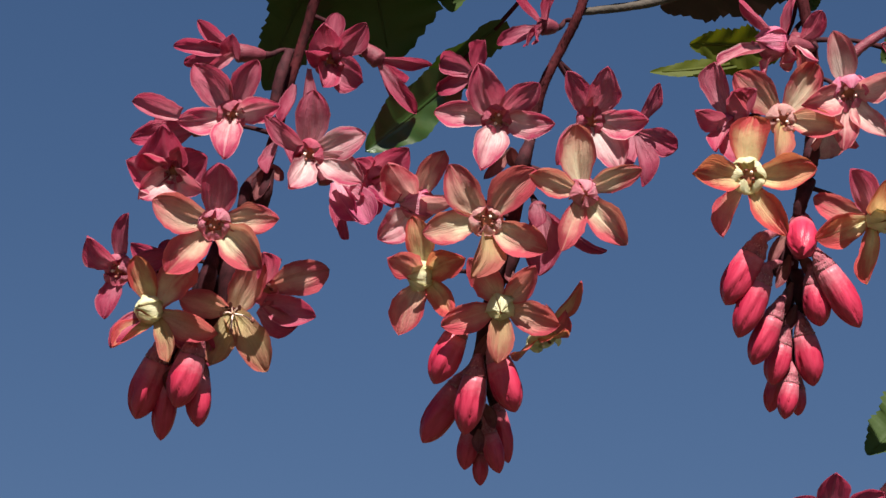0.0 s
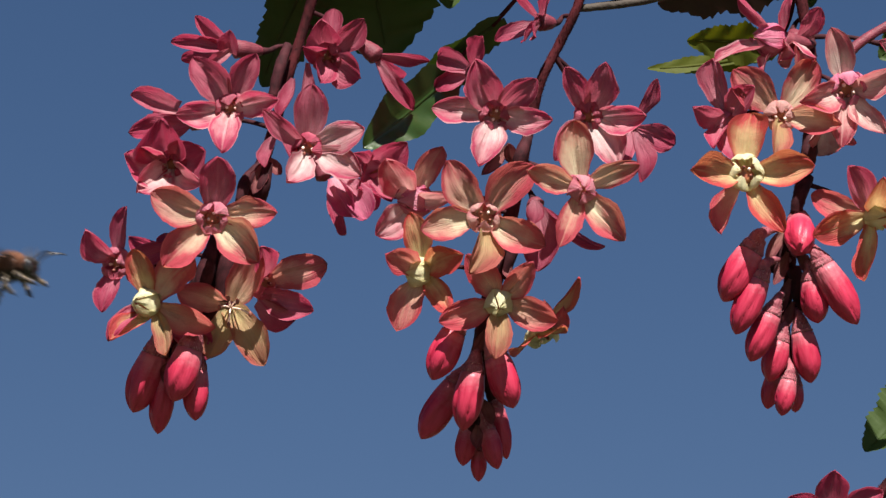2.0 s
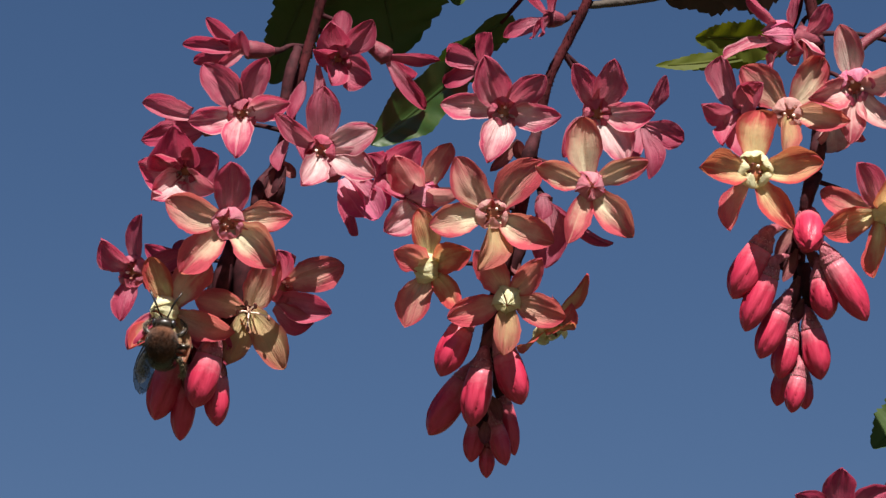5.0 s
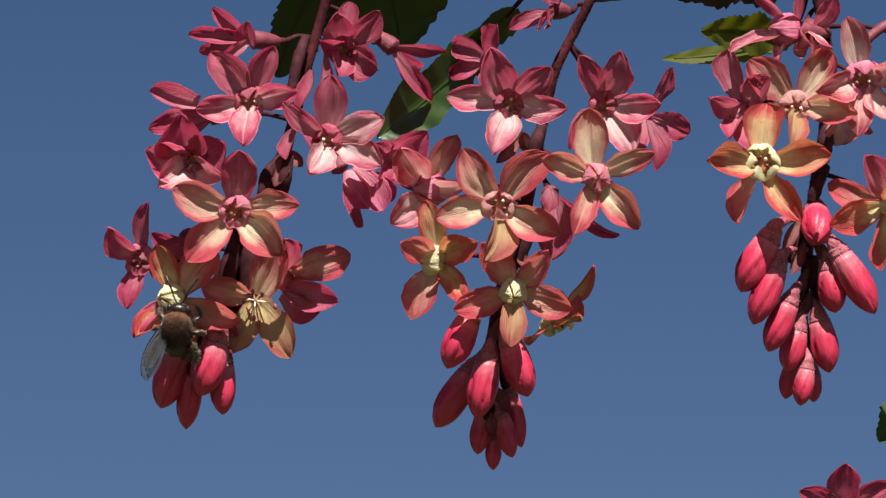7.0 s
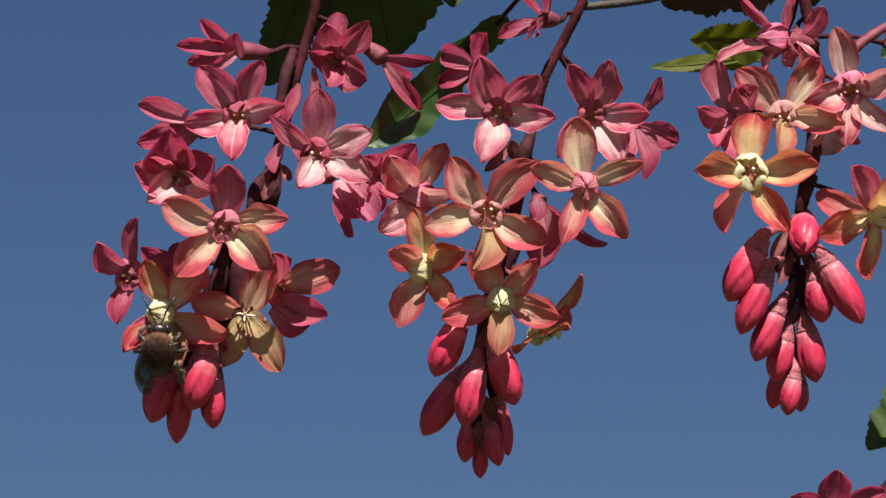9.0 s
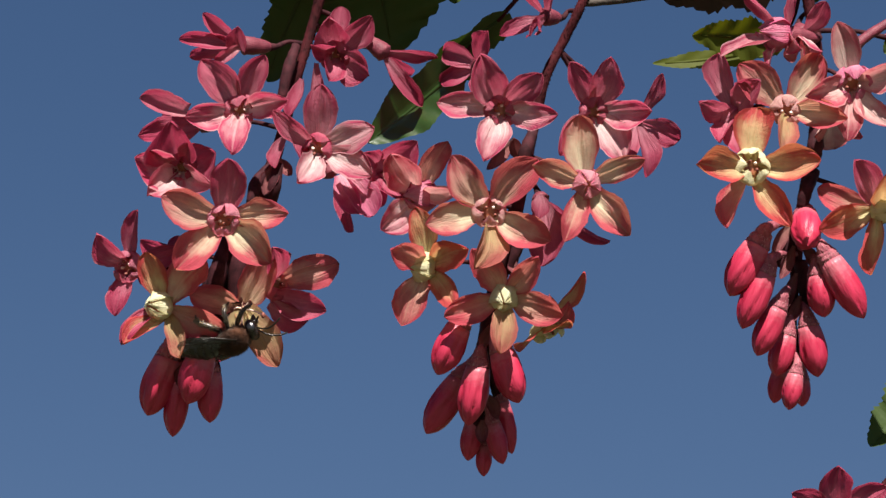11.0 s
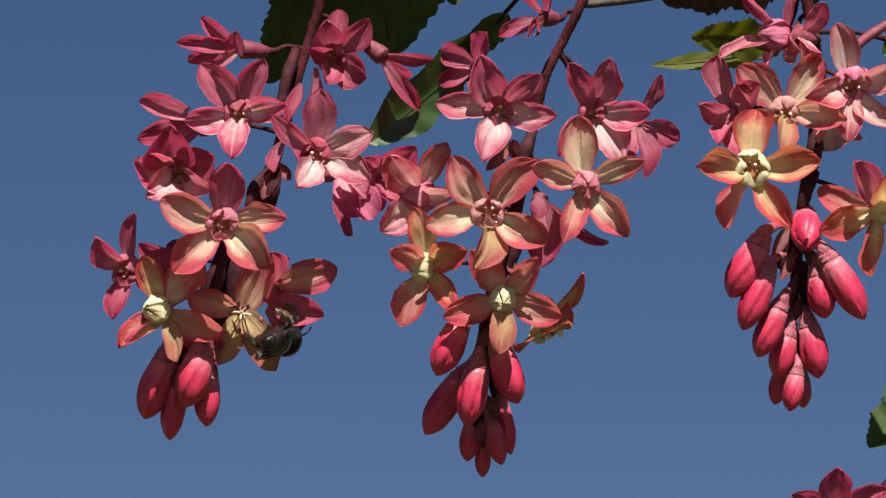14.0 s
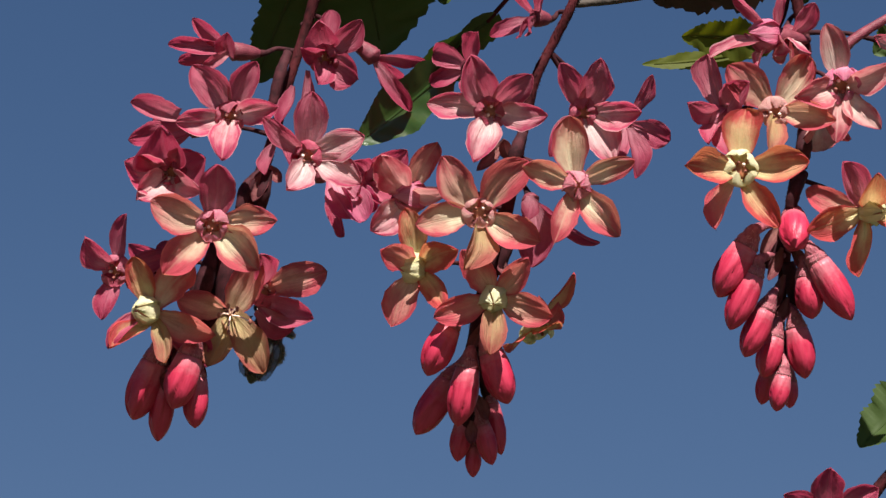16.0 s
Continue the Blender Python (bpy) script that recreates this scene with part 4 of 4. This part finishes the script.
bm = bmesh.new()
blob(bm, Vector((0, 0, 0)), 1.85 * MM, 2.15 * MM, 1.8 * MM, None, 18, 12)
thorax = part("thorax", bm, SHELL, bee)
bm = bmesh.new()
fur(bm, Vector((0, 0, 0)), 1.8 * MM, 2.1 * MM, 1.75 * MM, 11000, 0.62 * MM, lambda d: d.z > -0.25)
part("back_fur", bm, FUR, thorax, "rust-brown fur on the back")
bm = bmesh.new()
fur(bm, Vector((0, 0, 0)), 1.8 * MM, 2.1 * MM, 1.75 * MM, 900, 0.7 * MM, lambda d: d.z < -0.1)
part("chest_fur", bm, FUR_DARK, thorax, "dark brown fur on the chest")
# head
bm = bmesh.new()
HEAD = Vector((0, 2.85, -0.35)) * MM
blob(bm, HEAD, 1.55 * MM, 0.9 * MM, 1.4 * MM, None, 16, 12)
head = part("head", bm, SHELL, bee, "black head with short dark hair")
bm = bmesh.new()
fur(bm, HEAD, 1.5 * MM, 0.9 * MM, 1.35 * MM, 260, 0.4 * MM, lambda d: abs(d.x) < 0.75)
part("face_fur", bm, FUR_DARK, head)
for s in (-1, 1):
    bm = bmesh.new()
    blob(bm, HEAD + Vector((1.26 * s, 0.1, 0.1)) * MM, 0.45 * MM, 0.66 * MM, 1.0 * MM, None, 12, 10)
    part("eye", bm, EYE_BLACK, head, "glossy black compound eye")
    bm = bmesh.new()
    pts = [HEAD + Vector(p) * MM for p in ((0.35 * s, 0.85, 0.3), (0.75 * s, 1.5, 1.0), (1.1 * s, 2.3, 1.5), (1.7 * s, 3.4, 1.6), (2.2 * s, 4.3, 1.4))]
    sweep(bm, curve_points(pts, 4), [0.12 * MM, 0.10 * MM, 0.14 * MM, 0.15 * MM, 0.11 * MM], 7)
    part("antenna", bm, SHELL, head, "thin black antenna")
    bm = bmesh.new()
    pts = [HEAD + Vector(p) * MM for p in ((0.5 * s, 0.6, -1.1), (0.5 * s, 0.9, -1.6), (0.1 * s, 1.0, -1.9))]
    sweep(bm, curve_points(pts, 3), [0.28 * MM, 0.2 * MM, 0.08 * MM], 6)
    part("mandible", bm, SHELL, head)
# abdomen in overlapping rings, hinged behind the thorax
WAIST = Vector((0, -1.9, -0.25)) * MM
bm = bmesh.new()
L_AB = 6.2
rings = []
for j in range(37):
    v = j / 36
    seg = (v * 6) % 1
    r = 2.25 * math.sin(math.pi * min(0.985, 0.12 + 0.86 * v)) ** 0.78 * (1 - 0.18 * v) * (0.975 + 0.035 * seg)
    droop = -0.9 * v * v
    rings.append([bm.verts.new(Vector((math.cos(a) * r, -L_AB * v, math.sin(a) * r * 0.86 + droop)) * MM) for a in [2 * math.pi * k / 20 for k in range(20)]])
for p, q in zip(rings, rings[1:]):
    for k in range(20):
        bm.faces.new((p[k], p[(k + 1) % 20], q[(k + 1) % 20], q[k]))
bm.faces.new(rings[0])
bm.faces.new(rings[-1])
abdomen = part("abdomen", bm, SHELL, bee, "black banded abdomen", Matrix.Translation(WAIST))
for k in range(1, 6):
    v = k / 6
    r = 2.25 * math.sin(math.pi * min(0.985, 0.12 + 0.86 * v)) ** 0.78 * (1 - 0.18 * v)
    bm = bmesh.new()
    for i in range(150):
        a = random.uniform(0, 2 * math.pi)
        p = Vector((math.cos(a) * r, -L_AB * (v - 0.015 * random.random()), math.sin(a) * r * 0.86 - 0.9 * v * v)) * MM
        e = p + Vector((math.cos(a) * 0.12, -0.55, math.sin(a) * 0.12)) * MM * random.uniform(0.6, 1.1)
        side = Vector((-math.sin(a), 0, math.cos(a))) * 0.04 * MM
        up = Vector((math.cos(a), 0, math.sin(a))) * 0.05 * MM
        q = [bm.verts.new(x) for x in (p + side, p - side, p + up, e)]
        for f in ((0, 1, 3), (1, 2, 3), (2, 0, 3)):
            bm.faces.new([q[c] for c in f])
    part("hair_band", bm, BAND, abdomen)
# legs
for s in (-1, 1):
    for k, pts in enumerate((
            ((0.9, 1.2, -1.4), (2.4, 1.9, -1.3), (2.8, 2.9, -2.0), (2.2, 3.8, -2.6), (1.8, 4.3, -3.0)),
            ((1.1, 0.0, -1.5), (2.9, 0.2, -1.4), (3.5, 0.5, -2.6), (3.1, 1.1, -3.6), (2.8, 1.5, -4.1)),
            ((1.0, -1.1, -1.4), (2.5, -1.7, -1.4), (3.0, -2.9, -2.5), (2.7, -3.5, -3.7), (2.6, -3.4, -4.4)))):
        line = curve_points([Vector((x * s, y, z)) * MM for x, y, z in pts], 5)
        bm = sweep(bmesh.new(), line, [0.28 * MM, 0.36 * MM, 0.30 * MM, 0.20 * MM, 0.10 * MM], 7)
        lg = part("leg", bm, SHELL, bee)
        bm = bmesh.new()
        for p in line[4:16]:
            fur(bm, p, 0.25 * MM, 0.25 * MM, 0.25 * MM, 34 if k == 2 else 20, 0.5 * MM if k == 2 else 0.35 * MM)
        part("leg_fur", bm, FUR_PALE, lg, "pale leg hair")


def wing(name, long, wide, s):
    """A wing from its hinge backwards along -y, its outer edge to the side s."""
    bm = bmesh.new()
    uv = bm.loops.layers.uv.new("UVMap")
    rows, cols = 14, 7
    grid = []
    for j in range(rows):
        v = j / (rows - 1)
        w = wide * (0.16 + 0.84 * math.sin(math.pi * min(1, 0.10 + 0.84 * v) ** 1.35) ** 0.8) if v < 1 else wide * 0.12
        grid.append([(bm.verts.new(Vector((s * (0.12 * long * math.sin(math.pi * v * 0.5) + w * (0.5 - i / (cols - 1))), -long * v, 0.05 * long * v * math.sin(i * 1.3))) * MM), (i / (cols - 1), v)) for i in range(cols)])
    for a, b in zip(grid, grid[1:]):
        for i in range(cols - 1):
            f = bm.faces.new((a[i][0], a[i + 1][0], b[i + 1][0], b[i][0]))
            for lp, (_, cc) in zip(f.loops, (a[i], a[i + 1], b[i + 1], b[i])):
                lp[uv].uv = cc
    ob = part(name, bm, WING, bee, "smoky transparent veined wing")
    bm = bmesh.new()
    pts = [Vector((s * (0.12 * long * math.sin(math.pi * v * 0.5) + wide * 0.5 * (0.16 + 0.84 * math.sin(math.pi * min(1, 0.10 + 0.84 * v) ** 1.35) ** 0.8)), -long * v, 0)) * MM for v in (0, 0.2, 0.4, 0.6, 0.8, 0.95)]
    sweep(bm, pts, [0.11 * MM, 0.07 * MM, 0.03 * MM], 5)
    part("wing_vein", bm, SHELL, ob)
    return ob


WINGS = [(wing("wing", 8.2, 2.9, s), s, Vector((1.25 * s, 0.5, 1.35)) * MM, 0) for s in (-1, 1)]
WINGS += [(wing("hind_wing", 5.8, 2.1, s), s, Vector((1.25 * s, -0.4, 1.25)) * MM, 1) for s in (-1, 1)]


# ---- what moves ----
# seconds, shift right and down in steps, turn in degrees, of each cluster as the branch bobs
SWAY_LEFT = (
    (0, 0, 0, 0), (0.5, 6, -16, -0.4), (1, 2.4, -9.4, -0.05), (1.5, 4.8, -13.7, -0.3), (2, 1, -6, -0.2), (2.5, -1.8, 10, 1.86), (3, -0.2, -1, 1.56),
    (3.5, 4.2, 6, 1.93), (4, 3.5, -2.8, 1.51), (5.2, 3, 3, 1.6), (6.5, 5.6, 2, 1.7), (7, 9.2, -9.2, 1.32), (7.5, 8, -3.6, 1.23), (8, 4.8, 0.5, 1.56), (8.5, 5.7, 5.7, 1.79),
    (9, 2.4, 3.6, 1.71), (10.2, 5, 2, 1.1), (11.5, 7.7, 2.7, 0.7), (12, 5.9, 6.7, 0.8), (12.5, 5.5, 11.9, 0.85), (13, 6, 13, 0.64), (13.5, 3.8, 8, 0.32),
    (14, 8, 7.5, 0.35), (14.5, 8.3, 19, 0.99), (15, 10.9, 9.9, 0.88), (15.5, 8.6, 20.5, 0.8), (16, 9, 11.8, -0.24))
SWAY_MIDDLE = (
    (0, 0, 0, 0), (0.5, 3, -8.7, 0), (1, 1.6, -7.2, 0), (1.5, 1.5, -8.4, -0.1), (2, -1.4, -3, 0.1), (2.5, -4.8, 0.4, -0.1), (3, 0, -5.3, 0),
    (3.5, 2.3, -6.9, 0.17), (4, 1.5, -8.7, 0), (5.2, 2, -4, 0), (6.5, 3, -7, 0), (7, 4.5, -11, 0.1), (7.5, 2.5, -5, -0.3), (8, 3.9, -8.3, 0), (8.5, -0.7, 3.5, 0.2),
    (9, 1.2, -6.3, -0.2), (10.2, 1, -3, 0), (11.5, 1.5, -5.2, 0.1), (12, 1.5, -5.6, 0), (12.5, -0.2, 0, 0), (13, -0.8, -3.2, 0.2), (13.5, 0.3, -2.1, 0),
    (14, 0, -5.6, 0.1), (14.5, 1, 3.3, 0.4), (15, 2.4, -6, 0.3), (15.5, 0.1, 2, 0.4), (16, -1.6, -5.6, 0))
SWAY_RIGHT = (
    (0, 0, 0, 0), (0.5, 4.8, -4.5, 0), (1, 2.3, -3.8, 0.17), (1.5, 1.6, -3.5, 0), (2, -0.3, -1.2, -0.1), (2.5, -0.4, -0.7, -0.13), (3, 2.5, -0.5, 0.16),
    (3.5, 4.6, -4, 0.34), (4, 2.5, -3.5, 0.16), (5.2, 2, -2, 0.1), (6.5, 5.2, -5, 0.16), (7, 6.1, -7, 0.35), (7.5, 4, -3.7, -0.13), (8, 2.4, -2, -0.48), (8.5, 2.2, 3.2, 1.16),
    (9, 1, -0.5, 0.16), (10.2, 2, -2, 0.1), (11.5, 3.5, -4.4, 0.06), (12, 3, -2.5, 0.22), (12.5, 1.5, -1, 0.34), (13, 1.6, -2.3, 0), (13.5, 1.4, -2.5, 0.23),
    (14, 1.8, -4.2, 0.34), (14.5, 1, 0.1, 0.5), (15, 1.4, -6.3, 0.2), (15.5, 0.2, 0.6, 0.3), (16, -1.5, -4.3, -0.15))
SWAY_BRANCH = (
    (0, 0, 0, 0), (0.5, 2, -6, 0), (1, 1.5, -3, 0), (1.5, 0.5, -4.6, 0), (2, -1.4, -1.5, 0), (2.5, -2.5, 0, 0), (3, 1.5, -3, 0), (3.5, 2, -4.6, 0),
    (4, 0.5, -4.5, 0), (5.2, 1, -2, 0), (6.5, 2, -4.5, 0), (7, 3.5, -6, 0), (7.5, 1.6, -4.5, 0), (8, 1.4, -5, 0), (8.5, -0.5, 1.5, 0), (9, 0, -2.6, 0), (10.2, 0.5, -2, 0),
    (11.5, 1.7, -3, 0), (12, 1.6, -2.6, 0), (12.5, 0.2, 0, 0), (13, 0.2, -1.4, 0), (13.5, 0.2, -2.8, 0), (14, 0.3, -3, 0), (14.5, -1, 1.3, 0), (15, -1, -3.3, 0),
    (15.5, -1.4, 1.4, 0), (16, -2.8, -4.4, 0))

# seconds, shift right and down in steps, by which the upper flowers and the drooping one stay behind the cluster
LAG_HIGH = (
    (0, 0, 0), (0.5, -5, 6), (1, -2, 4), (1.5, -3, 6), (2, -2, 4), (2.5, 4, -7), (3, 3, -4), (3.5, 0, -8), (4, 1, -2), (6.5, 0, -5), (7, -2, 0), (7.5, -1, -2), (8, -1, -4),
    (8.5, -1, -4), (9, -1, -5), (11.5, -2, -5), (12, -2, -6), (12.5, -1, -9), (13, -2, -10), (13.5, -1, -6), (14, -5, -5), (14.5, -6, -10), (15, -6, -4), (15.5, -6, -9), (16, -7, -5))
LAG_SIDE = (
    (0, 0, 0), (0.5, -4, 6), (1, -2, 5), (1.5, -3, 7), (2, -2, 3), (2.5, 2, 0), (3, 0, 4), (3.5, -2, 1), (4, -2, 5), (6.5, -2, 2), (7, -4, 7), (7.5, -3, 4), (8, -2, 2),
    (8.5, -3, 3), (9, -2, 2), (11.5, -3, -2), (12, -4, -4), (12.5, -2, -5), (13, -3, -8), (13.5, -2, -5), (14, -6, -4), (14.5, -7, -8), (15, -7, -1), (15.5, -6, -9), (16, -6, -8))
LAG_DROOP = (
    (0, 0, 0), (0.5, -6, 7), (1, -3, 5), (1.5, -4, 6), (2, -1, 3), (2.5, -5, -2), (3, -6, 3), (3.5, -10, -2), (4, -8, 3), (6.5, -10, -1), (7, -11, 6), (7.5, -9, 3), (8, -10, 1),
    (8.5, -11, 1), (9, -9, 0), (11.5, -8, -3), (12, -7, -5), (12.5, -6, -6), (13, -6, -9), (13.5, -3, -6), (14, -7, -4), (14.5, -9, -9), (15, -10, -3), (15.5, -7, -11), (16, -4, -7))


def lag(ob, rows):
    walk(ob, [(t, Matrix.Translation((dx * UNIT, -dy * UNIT, 0))) for t, dx, dy in rows])


def sway(c_pivot, rows):
    return [(t, SHEET @ Matrix.Translation(c_pivot + Vector((dx * UNIT, -dy * UNIT, 0))) @ pose(0, 0, 0, 0, 0, turn)) for t, dx, dy, turn in rows]


def bee_row(t, x, y, near, ahead, back):
    """The bee's thorax at x, y, near; ahead: the way its head points, back: the way its back faces (right, up, towards the lens)."""
    return t, SHEET @ Matrix.Translation(spot(x, y, near)) @ frame_of(Vector(ahead), Vector(back))


# seconds, place, the way ahead, the way its back faces, abdomen's bend, wings' spread
BEE = (
    (0.0, -420, 250, 20, (1, 0, 0), (0, 1, 0.2), 5, "fly"),
    (1.3, -70, 398, 18, (1, 0, 0.1), (0, 1, 0.2), 5, "fly"),
    (1.4, 40, 394, 18, (0.5, 0, 0.85), (0, 1, 0.1), 10, "fly"),
    (1.5, 134, 372, 17, (0.64, 0.2, -0.72), (-0.1, 0.95, 0.3), 8, "fly"),
    (1.6, 146, 347, 17, (0.95, 0.08, 0.2), (0, 1, 0.1), 6, "lift"),
    (1.7, 184, 498, 17, (0.7, 0.2, -0.6), (0, 1, 0.2), 12, "fly"),
    (1.8, 66, 478, 18, (0.6, 0.15, -0.75), (0, 1, 0.2), 12, "fly"),
    (1.9, -30, 462, 18, (0.3, 0.1, 0.9), (0, 1, 0.2), 10, "fly"),
    (2.0, 22, 478, 17, (0.93, 0.12, 0.3), (-0.1, 0.95, -0.1), 12, "fly"),
    (2.1, 116, 583, 16, (0.72, 0.58, 0.2), (-0.55, 0.7, 0.3), 12, "lift"),
    (2.2, 150, 548, 15, (0.75, 0.6, 0.1), (-0.6, 0.7, 0.2), 20, "lift"),
    (2.3, 182, 574, 14, (0.25, 0.95, 0.1), (-0.95, 0.25, 0.2), 40, "half"),
    (2.4, 194, 626, 13, (0.05, 0.98, 0.15), (-0.95, 0.05, 0.25), 55, "down"),
    (2.5, 194, 642, 12.5, (-0.25, 0.93, 0.15), (-0.9, -0.25, 0.25), 64, "down"),
    (3.0, 191, 629, 12.5, (-0.28, 0.92, 0.15), (-0.9, -0.28, 0.25), 64, "down"),
    (3.4, 211, 649, 12.5, (-0.15, 0.95, 0.2), (-0.9, -0.15, 0.35), 58, "down"),
    (3.6, 231, 642, 13, (0.1, 0.9, 0.0), (-0.6, 0.1, 0.8), 98, "tuck"),
    (3.8, 254, 634, 13, (0.08, 0.9, -0.35), (-0.2, 0.35, 0.9), 98, "hang"),
    (4.0, 258, 628, 15, (0.06, 0.95, -0.22), (-0.06, 0.22, 0.97), 98, "hang"),
    (5.2, 280, 618, 15, (0.1, 0.95, -0.22), (-0.06, 0.22, 0.97), 98, "hang"),
    (6.5, 287, 622, 15, (0.2, 0.95, -0.22), (-0.06, 0.22, 0.97), 98, "fold"),
    (7.0, 294, 601, 15, (0.12, 0.95, -0.22), (-0.06, 0.22, 0.97), 98, "spread"),
    (7.5, 288, 611, 15, (0.2, 0.95, -0.22), (-0.06, 0.22, 0.97), 98, "spread"),
    (8.0, 287, 611, 15, (0.2, 0.95, -0.22), (-0.06, 0.22, 0.97), 98, "spread"),
    (8.5, 289, 620, 15, (0.2, 0.95, -0.22), (-0.06, 0.22, 0.97), 98, "spread"),
    (9.0, 278, 626, 15, (0.02, 0.95, -0.22), (-0.06, 0.22, 0.97), 98, "fold"),
    (9.2, 282, 628, 15, (0.1, 0.95, -0.22), (-0.06, 0.22, 0.97), 98, "fold"),
    (9.8, 320, 650, 15, (0.6, 0.75, -0.2), (0.0, 0.2, 0.95), 30, "half"),
    (10.5, 390, 625, 14, (0.85, 0.4, 0.0), (0.1, -0.3, 0.9), 15, "rest"),
    (11.3, 416, 612, 10, (0.80, 0.48, 0.0), (0.35, -0.85, 0.2), 8, "rest"),
    (11.5, 422, 611, 10, (0.76, 0.55, 0.0), (0.45, -0.8, 0.2), 12, "rest"),
    (12.0, 426, 626, 10, (0.76, 0.55, 0.0), (0.45, -0.8, 0.2), 12, "rest"),
    (12.5, 438, 634, 10, (0.72, 0.58, 0.0), (0.55, -0.75, 0.3), 16, "rest"),
    (13.0, 466, 626, 10, (0.68, 0.62, 0.05), (0.62, -0.65, 0.4), 28, "rest"),
    (13.5, 474, 618, 9, (0.70, 0.26, -0.62), (0.3, -0.9, 0.1), 10, "rest"),
    (13.7, 490, 614, 8, (0.5, 0.25, -0.8), (0.35, -0.9, 0.1), 10, "rest"),
    (14.0, 502, 612, 6, (0.14, 0.16, -0.97), (0.6, -0.75, 0.0), 6, "rest"),
    (14.5, 520, 618, 5, (0.04, 0.16, -0.98), (0.75, -0.5, 0.0), 0, "rest"),
    (15.0, 506, 592, -0.5, (-0.04, 0.93, -0.35), (0.1, 0.3, 0.95), 2, "tail"),
    (15.5, 500, 602, -1, (-0.02, 0.97, -0.2), (0.1, 0.2, 0.97), 0, "tail"),
    (16.0, 488, 590, -1, (0.32, 0.93, -0.2), (0.1, 0.2, 0.95), 0, "tail"))

# wings: swing out from the body, lift, twist
WING_POSE = {"rest": (1, -17, 6), "tuck": (0, -42, 10), "spread": (-9, -10, 8, -15, -58), "hang": (-9, -30, 8, -11, -58), "fold": (-9, -46, 8, -8, -58), "half": (45, 20, 20), "down": (1, -34, 6), "tail": (-9, -3, 4)}


def wing_rows(s, hinge, hind):
    def turned(out, lift, twist):
        return Matrix.Translation(hinge) @ pose(0, 0, 0, 0, 0, s * out) @ pose(0, 0, 0, -lift, 0, 0) @ pose(0, 0, 0, 0, s * twist, 0)

    rows = []
    for (t0, *_, w0), (t1, *_, w1) in zip(BEE, BEE[1:]):
        if w0 in ("fly", "lift") and t0 >= 1.3:
            for k in range(3):   # beating
                lift = {"fly": (6, 62, -20), "lift": (66, 20, -10)}[w0][k]
                rows.append((t0 + k / FPS, turned((76 if w0 == "fly" else 46) - 14 * hind, lift, 10)))
        elif w0 == "fly":
            rows.append((t0, turned(62 - 8 * hind, 30, 10)))
        else:
            out, lift, twist, both, under = (*WING_POSE[w0], 0, 0)[:5]   # both: the pair swung to one side; under: one wing laid under the body
            rows.append((t0, turned(out + 6 * hind + s * both, lift + under * (s > 0), twist)))
    rows.append((16.0, turned(-9 + 6 * hind, -3, 4)))
    return rows


def motions():
    walk(left.ob, sway(left.pivot, SWAY_LEFT))
    lag(high_a, LAG_HIGH)
    lag(high_b, LAG_SIDE)
    lag(high_c, LAG_SIDE)
    lag(hanging, LAG_DROOP)
    walk(middle.ob, sway(middle.pivot, SWAY_MIDDLE))
    walk(right.ob, sway(right.pivot, SWAY_RIGHT))
    walk(branch, sway(Vector((0, 0, 0)), SWAY_BRANCH))
    walk(bee, [bee_row(*r[:6]) for r in BEE])
    walk(abdomen, [(r[0], Matrix.Translation(WAIST) @ pose(0, 0, 0, r[6], 0, 0)) for r in BEE])
    for ob, s, hinge, hind in WINGS:
        walk(ob, wing_rows(s, hinge, hind))


motions()
